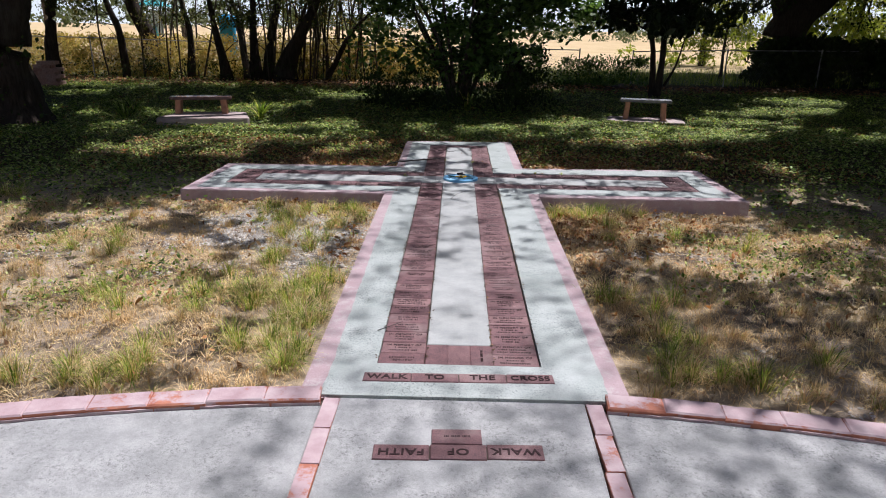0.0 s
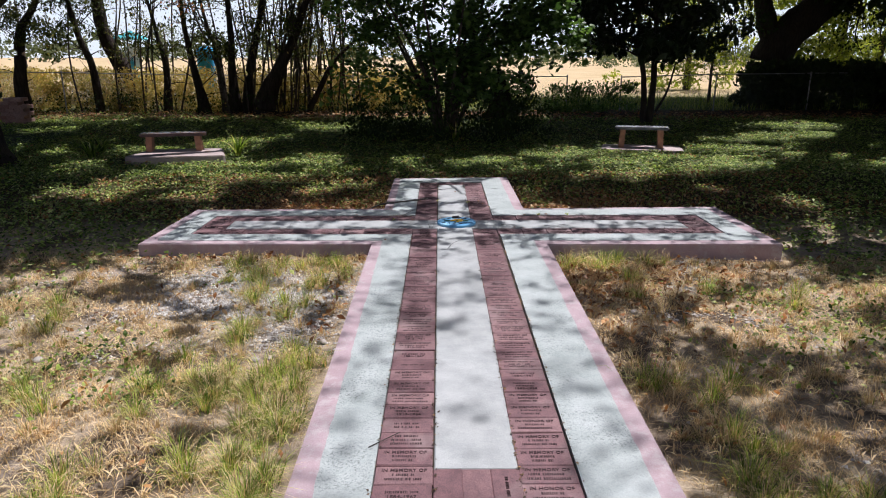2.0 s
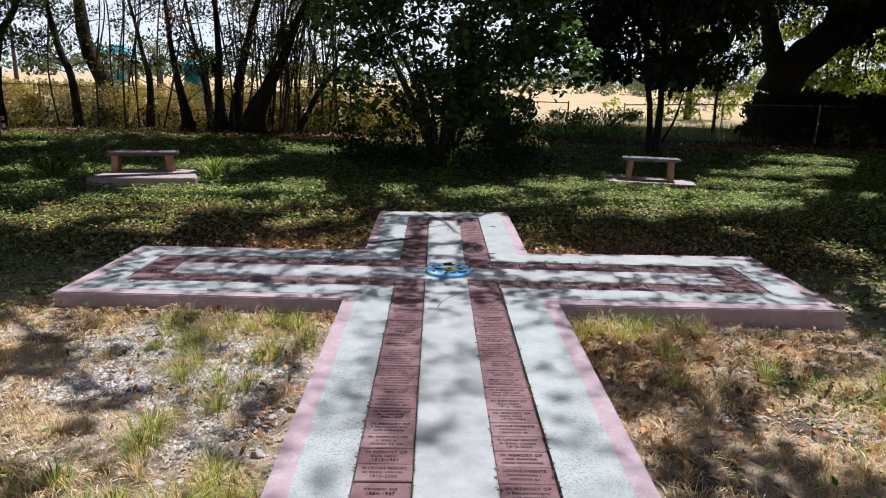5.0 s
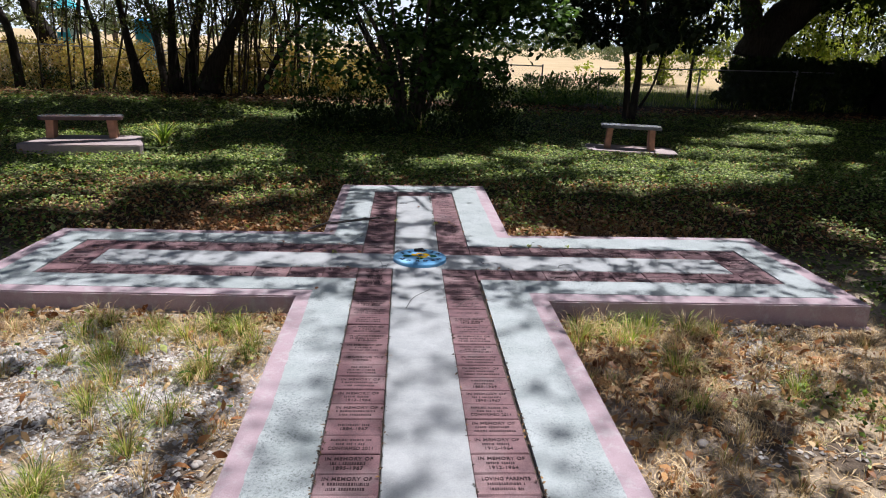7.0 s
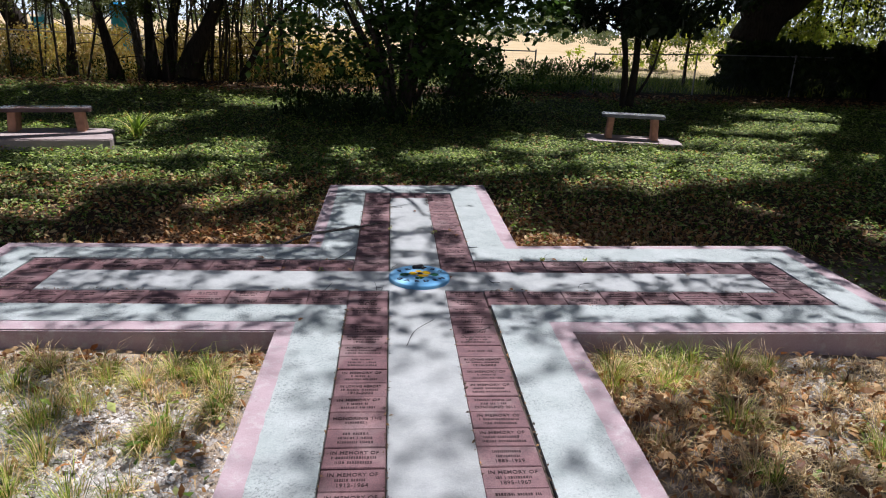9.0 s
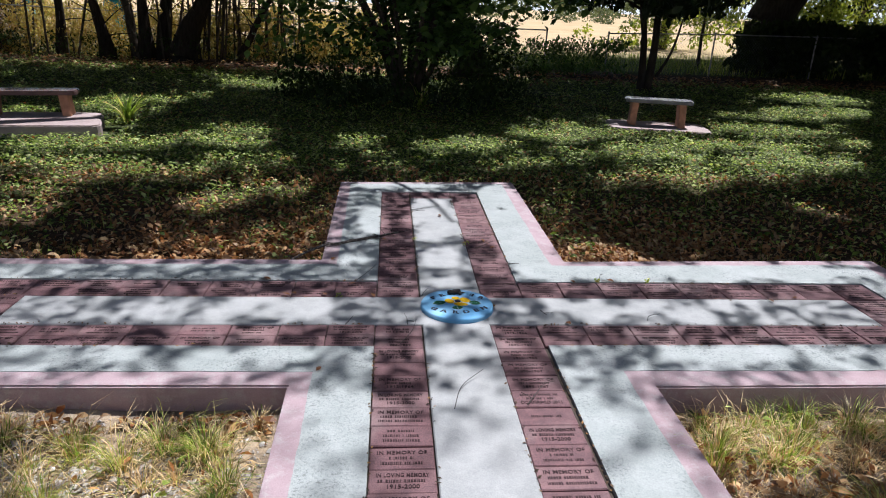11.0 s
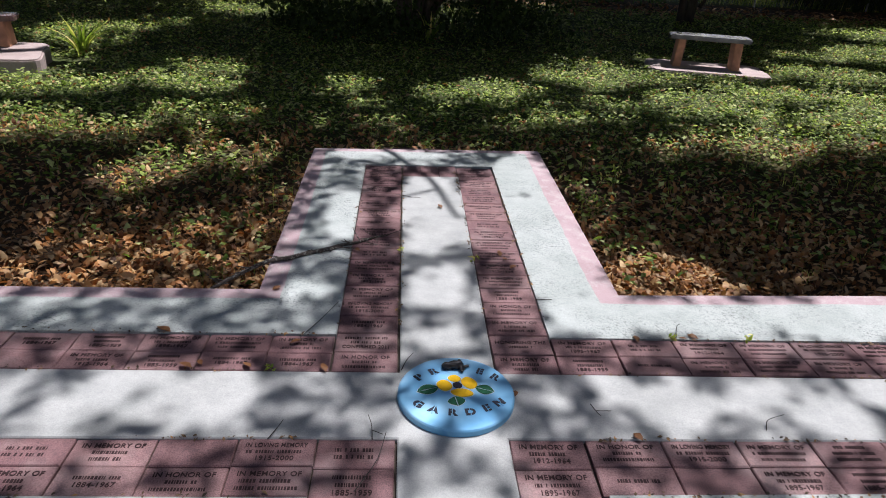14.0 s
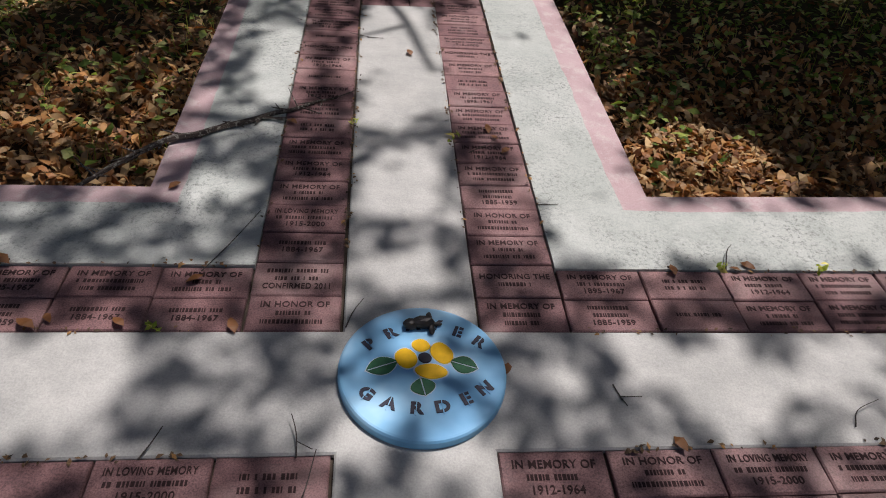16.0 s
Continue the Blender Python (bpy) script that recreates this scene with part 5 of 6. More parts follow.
    tagged(by_fence_leaves("rusty_spray", clumps(rng, c, 0.25, 14), 0.075, 0.5, ORANGELEAF, seed=77), "spray of dead rust-orange leaves among the fence trees", "leaves", kind="stuff")
    n = 120
    c = np.stack([rng.uniform(8, 60, n), rng.uniform(88, 110, n), rng.uniform(0.5, 2.2, n)], -1)
    tagged(leaves("far_scrub", clumps(rng, c, 1.0, 60, 0.6), 0.28, 0.6, FARLEAF, seed=10), "pale scrub across the pasture", "scrub", kind="stuff")


def build_light_helpers():
    """Added light helpers: unseen bounce wall behind the start, sky-blocking tree belts on both sides."""
    rng = np.random.default_rng(19)
    part_wall = part("bounce_wall", prism([(-22, -9.4), (22, -9.4), (22, -9.0), (-22, -9.0)], -0.4, 5.2), plain("bounce_white", (0.76, 0.74, 0.7), 0.9, vary=0.08))
    tagged(part_wall, "unseen white wall added behind the plaza to bounce light", "wall", kind="structure")
    for s, lab in ((-1, "dense tree belt added on the far side of the oak to block sky light"), (1, "dense tree belt added past the lawn to block sky light")):
        c = np.stack([s * rng.uniform(21, 25, 420), rng.uniform(-12, 30, 420), rng.uniform(-0.3, 8.0, 420)], -1)
        tagged(leaves("sky_block_belt", clumps(rng, c, 1.3, 36), 0.4, 0.6, OAKLEAF, seed=140 + s), lab, "woods", kind="stuff")


def build_barrel():
    blue = plain("blue_plastic", (0.03, 0.42, 0.8), 0.4, vary=0.2, scale=5)
    e = by_fence(new("water_tank"))
    tagged(e, "tall blue plastic drum-shaped tank standing past the fence", "tank")
    x, y = -8.6, 26.4
    bm = bmesh.new()
    prof = [(-0.3, 0.3), (0.1, 0.32), (0.5, 0.3), (0.9, 0.32), (1.3, 0.3), (1.62, 0.32), (1.78, 0.3), (1.84, 0.22)]
    tube(bm, [(x, y, z) for z, r in prof], [r for z, r in prof], 20)
    smooth(part("body", bm, blue, e))
    bm = bmesh.new()
    tube(bm, [(x, y, 1.82), (x, y, 1.87)], [0.12, 0.11], 14)
    part("lid", bm, blue, e)


def build_play():
    """Play tower with a slide, far out past the fence."""
    teal = plain("teal_plastic", (0.08, 0.5, 0.52), 0.45, vary=0.15)
    whitep = plain("white_panel", (0.75, 0.76, 0.76), 0.5, vary=0.1)
    greyp = plain("grey_post", (0.25, 0.25, 0.25), 0.6)
    e = new("play_tower")
    tagged(e, "play tower with teal roof, white panel and teal slide", "play structure")
    e.matrix_world = FENCE_GRID @ pose(-15.5, 36.5, 0.1)
    for sx in (-0.55, 0.55):
        for sy in (-0.5, 0.5):
            bm = bmesh.new()
            tube(bm, [(sx, sy, -0.1), (sx, sy, 2.35)], [0.05, 0.05], 8)
            part("post", bm, greyp, e)
    bm = bmesh.new()
    a = [bm.verts.new(p) for p in ((-0.75, -0.7, 2.3), (0.75, -0.7, 2.3), (0.75, 0.7, 2.3), (-0.75, 0.7, 2.3))]
    t = bm.verts.new((0, 0, 2.75))
    for i in range(4):
        bm.faces.new((a[i], a[(i + 1) % 4], t))
    bm.faces.new(a[::-1])
    part("roof", bm, teal, e)
    part("panel", prism([(0.0, -0.53), (0.55, -0.53), (0.55, -0.5), (0.0, -0.5)], 0.9, 2.1), whitep, e)
    part("platform", prism([(-0.6, -0.55), (0.6, -0.55), (0.6, 0.55), (-0.6, 0.55)], 0.9, 0.98), greyp, e)
    bm = bmesh.new()
    L = [(-0.1, -0.55, 1.25), (0.25, -1.1, 0.75), (0.7, -1.7, 0.2), (0.85, -2.0, 0.12)]
    rows = []
    for x, y, z in L:
        rows.append([bm.verts.new((x + dx, y, z + dz)) for dx, dz in ((-0.27, 0.2), (-0.22, 0.0), (0.22, 0.0), (0.27, 0.2), (0.3, 0.2), (0.25, -0.05), (-0.25, -0.05), (-0.3, 0.2))])
    for p, q in zip(rows, rows[1:]):
        for k in range(8):
            bm.faces.new((p[k], p[(k + 1) % 8], q[(k + 1) % 8], q[k]))
    part("slide", bm, teal, e)


def build_pier():
    e = new("brick_pier")
    tagged(e, "low stepped pier of weathered pale bricks near the fence", "brick pier")
    e.matrix_world = pose(-10.75, 17.4, -0.18, 0, 0, 12)
    rng = random.Random(3)
    for course in range(8):
        half_w = 1
        z = 0.085 * (course + 1)
        for i in ((-1, 0, 1) if course < 6 else (-0.5, 0.5)):
            for j in (-1, 0, 1):
                b = brick_part("brick", PIERBRICK, e)
                b.location = (i * 0.205 + (0.05 if course % 2 else -0.05), j * 0.15, z)
                b.rotation_euler = (0, 0, rng.uniform(-0.05, 0.05))
                b.scale = (0.98, 1.4, 1.55)


PIERBRICK = brickmat("weathered_brick", (0.34, 0.19, 0.16), (0.42, 0.27, 0.23), (0.36, 0.18, 0.14))

# ---- the round plaque at the crossing ----
def disc_material():
    m, nt, b = node_mat("blue_stepping_stone")
    g = poscoord(nt)
    col = ramp(nt, tex(nt, 5.5, 4, 0.5, g), [(0.3, (0.1, 0.32, 0.56)), (0.5, (0.19, 0.45, 0.68)), (0.7, (0.36, 0.61, 0.77))])
    nt.links.new(col, b.inputs["Base Color"])
    b.inputs["Roughness"].default_value = 0.5
    b.inputs["Specular IOR Level"].default_value = 0.2
    bump(nt, b, tex(nt, 30, 4, 0.6, g), 0.1, 0.003)
    return m


def build_plaque():
    R, H = 0.169, 0.021
    blue = disc_material()
    yellow = plain("yellow_glass", (0.86, 0.52, 0.012), 0.25, vary=0.25, scale=25, bumpy=0)
    green = plain("green_glass", (0.03, 0.14, 0.07), 0.25, vary=0.5, scale=20, bumpy=0)
    navy = plain("navy_paint", (0.008, 0.012, 0.032), 0.6, vary=0.3, bumpy=0)
    grout = plain("pale_grout", (0.5, 0.6, 0.68), 0.7, vary=0.1)
    e = new("stepping_stone")
    tagged(e, "round sky-blue stepping stone with mosaic flower and lettering", "stepping stone")
    e.matrix_world = pose(0.026, 6.112, 0.001)
    bm = bmesh.new()
    tube(bm, [(0, 0, 0), (0, 0, H * 0.75), (0, 0, H * 0.95), (0, 0, H)], [R, R * 0.995, R * 0.975, R * 0.95], 64)
    part("stone", bm, blue, e)

    def patch(name, pts, mat, z=0.0018, parent=e):
        cx, cy = sum(p[0] for p in pts) / len(pts), sum(p[1] for p in pts) / len(pts)
        if name != "flower_centre":
            part("grout_line", prism([(cx + (px - cx) * 1.1, cy + (py - cy) * 1.1) for px, py in pts], H - 0.004, H + 0.0006), grout, parent)
        return part(name, prism(pts, H - 0.004, H + z, 0.0008), mat, parent)

    def petal(cx, cy, rx, ry, rot):
        c, s = math.cos(rot), math.sin(rot)
        return [(cx + c * rx * math.cos(a) * (1 + 0.1 * math.cos(2 * a + 1)) - s * ry * math.sin(a),
                 cy + s * rx * math.cos(a) + c * ry * math.sin(a)) for a in np.linspace(0, 2 * math.pi, 20, endpoint=False)]

    def leafshape(x0, y0, x1, y1, w, side):
        out, n = [], 8
        d = Vector((x1 - x0, y1 - y0))
        nrm = Vector((-d.y, d.x)).normalized() * side
        for i in range(n + 1):
            t = i / n
            p = Vector((x0, y0)) + d * t + nrm * w * math.sin(math.pi * t) ** 0.8
            out.append((p.x, p.y))
        inner = [(x0 + d.x * t + nrm.x * 0.0012, y0 + d.y * t + nrm.y * 0.0012) for t in (0.92, 0.5, 0.08)]
        out += inner
        return out if side < 0 else out[::-1]
    for cx, cy, rx, ry, rot in ((-0.033, 0.025, 0.021, 0.026, 0.2), (-0.002, 0.058, 0.018, 0.017, 0), (0.04, 0.038, 0.021, 0.029, 0.3), (0.016, -0.008, 0.031, 0.019, -0.05)):
        patch("petal", petal(cx, cy, rx, ry, rot), yellow)
    patch("flower_centre", petal(0.005, 0.025, 0.013, 0.013, 0), navy, 0.004)
    for x0, y0, x1, y1, w in ((-0.05, 0.018, -0.113, -0.006, 0.022), (0.056, 0.018, 0.11, -0.002, 0.022), (-0.006, -0.024, 0.002, -0.066, 0.025)):
        patch("leaf", leafshape(x0, y0, x1, y1, w, 1), green)
        patch("leaf", leafshape(x0, y0, x1, y1, w, -1), green)
    for word, spots in (("PRAYER", ((-0.107, 0.06, 40), (-0.064, 0.09, 26), (-0.018, 0.111, 8), (0.031, 0.113, -8), (0.077, 0.094, -22), (0.119, 0.067, -38))),
                        ("GARDEN", ((-0.111, -0.061, -36), (-0.068, -0.083, -22), (-0.017, -0.095, -6), (0.033, -0.092, 8), (0.08, -0.075, 22), (0.119, -0.05, 34)))):
        for ch, (x, y, turn) in zip(word, spots):
            t = new("letter", words(ch, 0.041, navy, "letter", 0.0012, 0.0016))
            t.parent = e
            t.location, t.rotation_euler = (x, y, H + 0.0008), (0, 0, radians(turn))
            t.scale = (1.0, 0.86, 1)
            # stencil bridge across the stroke
            part("bridge", prism([(-0.0009, -0.019), (0.0009, -0.019), (0.0009, 0.019), (-0.0009, 0.019)], -0.001, 0.0018), blue, t)
    # a dark broken bit lying on the stone
    dark = plain("dark_ornament", (0.008, 0.008, 0.009), 0.5, vary=0.3)
    o = new("dark_ornament")
    tagged(o, "small black crumpled object lying on the blue stone", "ornament")
    o.matrix_world = e.matrix_world @ pose(0.006, 0.112, H + 0.002)
    bm = bmesh.new()
    for x, y, r, s in ((0, 0, 0.018, (1.5, 0.8, 0.7)), (-0.027, -0.004, 0.014, (1.2, 0.9, 0.8)), (0.012, 0.014, 0.011, (0.7, 1.4, 0.9)), (0.016, -0.012, 0.011, (0.7, 1.6, 0.7)), (0.026, 0.0, 0.007, (1.8, 0.7, 0.6))):
        ret = bmesh.ops.create_icosphere(bm, subdivisions=2, radius=r)
        for v in ret["verts"]:
            n = noise.noise(v.co * 90)
            v.co = Vector((v.co.x * s[0], v.co.y * s[1], v.co.z * s[2] + r * 0.5)) * (1 + 0.25 * n) + Vector((x, y, 0))
    part("shell", bm, dark, o)


# ---- grass, litter, stones ----
def on_cross(x, y, m=0.0):
    stem = (x > -0.67 - m) & (x < 0.715 + m) & (y > 1.8) & (y < 8.53 + m)
    arm = (x > -2.47 - m) & (x < 2.57 + m) & (y > 5.4 - m) & (y < 6.71 + 0.03 * x + m)
    plaza = np.hypot(x - PC[0], y - PC[1]) < 6.87 + m
    return stem | arm | plaza


def on_pads(x, y):
    return ((np.abs(x + 4.4) < 0.95) & (np.abs(y - 11.5) < 0.58)) | ((np.abs(x - 3.68) < 0.76) & (np.abs(y - 12.98) < 0.5)) | (np.hypot(x - 10.1, y - 13.0) < 0.9)


def scatter(rng, n, xr, yr, m=0.0):
    x, y = rng.uniform(*xr, n), rng.uniform(*yr, n)
    ok = ~on_cross(x, y, m) & ~on_pads(x, y)
    return x[ok], y[ok]


def blades(name, x, y, h, w, material, seed, label, lean=0.5):
    rng = np.random.default_rng(seed)
    n = len(x)
    z = ground_z(x, y) - 0.005
    hh = h * rng.uniform(0.45, 1.25, n)
    a = rng.uniform(0, 2 * np.pi, n)
    ln = np.abs(rng.normal(0, lean, n)) * hh
    dx, dy = np.cos(a), np.sin(a)
    px, py = -dy * w / 2, dx * w / 2
    b = np.stack([x, y, z], -1)
    p = np.stack([px, py, np.zeros(n)], -1)
    mid = b + np.stack([dx * ln * 0.35, dy * ln * 0.35, hh * 0.6], -1)
    tip = b + np.stack([dx * ln, dy * ln, hh * np.clip(1 - 0.25 * (ln / hh) ** 2, 0.3, 1)], -1)
    v = np.stack([b - p, b + p, mid + p * 0.8, mid - p * 0.8, tip], 1).reshape(-1, 3)
    o = (np.arange(n) * 5)[:, None]
    f = (o + np.array([[0, 1, 2, 3]])).tolist() + (o + np.array([[3, 2, 4]])).tolist()
    return tagged(raw(name, v, f, material), label, "grass", kind="stuff")


def tuft_blades(name, cx, cy, r, h, per, material, seed, label):
    """Grass tufts: blades fanning out from each centre, longest in the middle."""
    rng = np.random.default_rng(seed)
    per = np.asarray(per, int)
    i = np.repeat(np.arange(len(cx)), per)
    scale = rng.uniform(0.55, 1.3, len(cx))[i]
    a = rng.uniform(0, 2 * np.pi, len(i))
    q = np.abs(rng.normal(0, 0.6, len(i)))
    x, y = cx[i] + np.cos(a) * q * r[i] * scale, cy[i] + np.sin(a) * q * r[i] * scale
    ok = ~on_cross(x, y, 0.01)
    x, y, a, q, hh = x[ok], y[ok], (a + rng.normal(0, 0.6, len(a)))[ok], q[ok], (h[i] * scale)[ok] * rng.uniform(0.4, 1.15, ok.sum())
    ln = hh * (0.2 + 0.65 * q + np.abs(rng.normal(0, 0.4, len(x))))
    z = ground_z(x, y) - 0.005
    dx, dy, w = np.cos(a), np.sin(a), 0.003
    b = np.stack([x, y, z], -1)
    p = np.stack([-dy * w / 2, dx * w / 2, np.zeros(len(x))], -1)
    mid = b + np.stack([dx * ln * 0.35, dy * ln * 0.35, hh * 0.62], -1)
    tip = b + np.stack([dx * ln, dy * ln, hh * np.clip(1 - 0.3 * (ln / hh) ** 2, 0.25, 1)], -1)
    v = np.stack([b - p, b + p, mid + p * 0.8, mid - p * 0.8, tip], 1).reshape(-1, 3)
    o = (np.arange(len(x)) * 5)[:, None]
    f = (o + np.array([[0, 1, 2, 3]])).tolist() + (o + np.array([[3, 2, 4]])).tolist()
    return tagged(raw(name, v, f, material), label, "grass", kind="stuff")


def build_stones(rng):
    """Larger pale stones lying loose on the gravel."""
    for i in range(34):
        x, y = (rng.uniform(-2.2, -0.75), rng.uniform(3.2, 5.3)) if i < 24 else (rng.uniform(0.75, 2.3), rng.uniform(3.4, 5.3))
        bm = bmesh.new()
        bmesh.ops.create_icosphere(bm, subdivisions=2, radius=rng.uniform(0.012, 0.03))
        sq, off = rng.uniform(0.5, 0.75), Vector((i * 3.1, 0, 0))
        for v in bm.verts:
            k = 1 + 0.35 * noise.noise(v.co * 40 + off)
            v.co = Vector((v.co.x * k * 1.2, v.co.y * k * 0.9, v.co.z * k * sq))
        ob = smooth(part("stone", bm, STONE))
        tagged(ob, "loose pale stone on the gravel beside the walkway", "stone", "loose stones on the gravel")
        ob.matrix_world = pose(x, y, float(ground_z(x, y)) + 0.006, 0, 0, rng.uniform(0, 180))


def tufts(rng, n, xr, yr, spread, per, m=0.02, keep=None):
    cx, cy = scatter(rng, n, xr, yr, m)
    if keep is not None:
        k = keep(cx, cy)
        cx, cy = cx[k], cy[k]
    x = np.repeat(cx, per) + rng.normal(0, spread, len(cx) * per)
    y = np.repeat(cy, per) + rng.normal(0, spread, len(cy) * per)
    ok = ~on_cross(x, y, 0.01)
    return x[ok], y[ok]


BARE = [(-1.55, 4.95, 0.2), (-1.2, 4.75, 0.24), (-1.4, 4.55, 0.22), (-1.0, 4.45, 0.2), (-0.95, 3.9, 0.16), (-1.8, 4.4, 0.13), (-1.9, 4.85, 0.1), (1.8, 5.2, 0.12), (1.52, 4.7, 0.07)]


def bare(x, y):
    """How far the grass has worn off to gravel."""
    return 0.95 * sum(np.exp(-((x - a) ** 2 + (y - b) ** 2) / (2 * s * s)) for a, b, s in BARE)


def build_grass():
    rng = np.random.default_rng(77)
    F = (-9, 9)
    # straw-dry grass in front of the arms
    x, y = tufts(rng, 620, (-9, 9), (1.2, 6.4), 0.07, 30)
    blades("dry_grass", x, y, 0.045, 0.0045, STRAW, 7, "thin straw-dry grass over the stony ground", 1.4)
    x, y = tufts(rng, 3300, (-4.8, 4.8), (1.4, 5.5), 0.06, 34, keep=lambda a, b: nz(a, b, 2.2, 3.1) + 0.4 * nz(a, b, 5.0, 8) - 0.8 * bare(a, b) > -0.3)
    blades("dry_grass", x, y, 0.04, 0.0032, STRAW, 1, "short straw-dry grass on the stony ground", 1.5)
    # separate tufts, green and straw mixed
    cx, cy = scatter(rng, 560, (-4.8, 4.8), (1.4, 5.45), 0.03)
    g = nz(cx, cy, 0.9, 12.0) - 0.22 * (cx > 0.7)
    spots = [(-1.0, 3.3, 0.22, 40), (-0.8, 2.9, 0.08, 10), (-1.11, 3.9, 0.16, 9), (-1.25, 5.2, 0.05, 4), (-1.05, 5.17, 0.08, 5), (-0.88, 5.12, 0.06, 5), (-0.8, 5.02, 0.04, 3), (-1.58, 5.16, 0.07, 4), (-1.32, 4.92, 0.05, 3), (-1.56, 4.9, 0.07, 4), (-1.3, 4.6, 0.07, 5), (-1.05, 4.4, 0.07, 4),
             (-0.9, 4.82, 0.09, 6), (-1.0, 4.73, 0.06, 4), (-1.6, 2.28, 0.12, 9), (-1.46, 2.4, 0.12, 10), (-0.9, 2.5, 0.12, 8), (-0.76, 2.42, 0.06, 5), (-1.52, 3.17, 0.14, 5), (-1.96, 3.05, 0.12, 5), (-1.91, 2.32, 0.12, 4),
             (0.8, 5.18, 0.05, 3), (0.92, 5.24, 0.07, 3), (1.12, 5.3, 0.07, 4), (1.22, 5.22, 0.08, 3), (1.4, 5.26, 0.09, 4), (1.62, 5.26, 0.05, 2), (1.25, 4.82, 0.1, 4), (1.02, 5.1, 0.08, 4), (1.16, 4.41, 0.1, 3), (0.98, 2.3, 0.1, 8), (1.1, 2.24, 0.1, 6), (1.05, 2.7, 0.1, 5), (1.1, 3.2, 0.15, 5), (0.85, 3.2, 0.06, 4), (2.04, 4.16, 0.25, 5), (1.62, 2.45, 0.15, 4)]
    for a, b, sp, k in spots:
        k = max(2, round(k * 0.6))
        cx, cy = np.append(cx, a + rng.normal(0, sp * 0.8, k)), np.append(cy, b + rng.normal(0, sp * 0.8, k))
        g = np.append(g, np.full(k, 0.5))
    sx, sy = scatter(rng, 420, (-4.2, 3.6), (1.6, 5.3), 0.03)
    k = bare(sx, sy) < 0.5
    sx, sy = sx[k], sy[k]
    tuft_blades("blond_tufts", sx, sy, np.full(len(sx), 0.075), np.full(len(sx), 0.06), np.full(len(sx), 64), STRAW, 4, "flattened blond dead grass on the ground")
    # chaff of dead stalks lying flat, and low weeds
    kx, ky = scatter(rng, 17000, (-4.4, 4.0), (1.7, 5.4), 0.02)
    k = rng.random(len(kx)) > 0.9 * np.clip(bare(kx, ky), 0, 1)
    kx, ky = kx[k], ky[k]
    pos = np.stack([kx, ky, ground_z(kx, ky) + rng.uniform(0.003, 0.02, len(kx))], -1)
    tagged(leaves("straw_chaff", pos, 0.055, 0.09, STRAW, seed=61, flat=0.85), "loose dead stalks lying on the dry ground", "dead grass", kind="stuff")
    wx, wy = [], []
    for a, b, sp, n in ((-1.9, 3.6, 0.2, 420), (-2.3, 3.2, 0.22, 380), (-1.5, 3.2, 0.14, 200), (2.3, 4.0, 0.3, 900), (2.7, 3.5, 0.3, 700), (1.8, 4.5, 0.15, 250), (1.6, 3.5, 0.2, 260), (-2.9, 4.3, 0.3, 500)):
        wx.append(a + rng.normal(0, sp, n))
        wy.append(b + rng.normal(0, sp, n))
    wx, wy = np.concatenate(wx), np.concatenate(wy)
    ok = ~on_cross(wx, wy, 0.02)
    pos = np.stack([wx, wy, ground_z(wx, wy) + rng.uniform(0.005, 0.06, len(wx))], -1)[ok]
    tagged(leaves("low_weeds", pos, 0.026, 0.55, COVERLEAF, seed=62, flat=0.45), "patches of low leafy weeds in the dry grass", "weeds", kind="stuff")
    tuft_blades("green_tufts", cx, cy, 0.042 + 0.006 * (g > 0.4), 0.07 + 0.05 * (g > 0.4), np.where(g > 0.4, 90, np.where(g > 0.22, 34, 10)), GREENBLADE, 2, "green grass tufts beside the pink edge")
    tuft_blades("straw_tufts", cx, cy, 0.05 + 0.015 * (g > 0.4), 0.07 + 0.05 * (g > 0.4), np.where(g > 0.4, 52, 80), STRAW, 3, "bleached dry grass tufts beside the pink edge")
    # pale gravel
    x, y = scatter(rng, 42000, (-4.6, 4.6), (1.7, 5.5), 0.0)
    k = nz(x, y, 2.2, 3.1) + 0.4 * nz(x, y, 5.0, 8) - 0.5 * bare(x, y) < -0.4
    bx = np.concatenate([a + rng.normal(0, s * 0.95, int(42000 * s * s)) for a, b, s in BARE])
    by = np.concatenate([b + rng.normal(0, s * 0.95, int(42000 * s * s)) for a, b, s in BARE])
    ok = ~on_cross(bx, by, 0.0)
    x, y = np.concatenate([x[k], bx[ok]]), np.concatenate([y[k], by[ok]])
    pos = np.stack([x, y, ground_z(x, y) + 0.003], -1)
    v0 = np.array([(1, 0, 0), (0, 1, 0), (-1, 0, 0), (0, -1, 0), (0, 0, 0.7), (0.3, 0.2, -0.5)], float)
    f0 = np.array([(0, 1, 4), (1, 2, 4), (2, 3, 4), (3, 0, 4)])
    n = len(pos)
    s = 0.004 + 0.011 * rng.random((n, 1, 1)) ** 2 * rng.uniform(0.6, 1.3, (n, 1, 3))
    a = rng.uniform(0, 6.28, n)
    v = v0[None] * s + rng.normal(0, 0.0012, (n, 6, 3))
    vx = v[..., 0] * np.cos(a)[:, None] - v[..., 1] * np.sin(a)[:, None]
    vy = v[..., 0] * np.sin(a)[:, None] + v[..., 1] * np.cos(a)[:, None]
    v = np.stack([vx, vy, v[..., 2]], -1) + pos[:, None]
    f = (np.arange(n) * 6)[:, None, None] + f0[None]
    tagged(raw("gravel", v.reshape(-1, 3), f.reshape(-1, 3), STONE), "pale crushed gravel between the grass tufts", "gravel", kind="stuff")
    # fallen leaves: thick at the inner corners, thin elsewhere
    X, Y = [], []
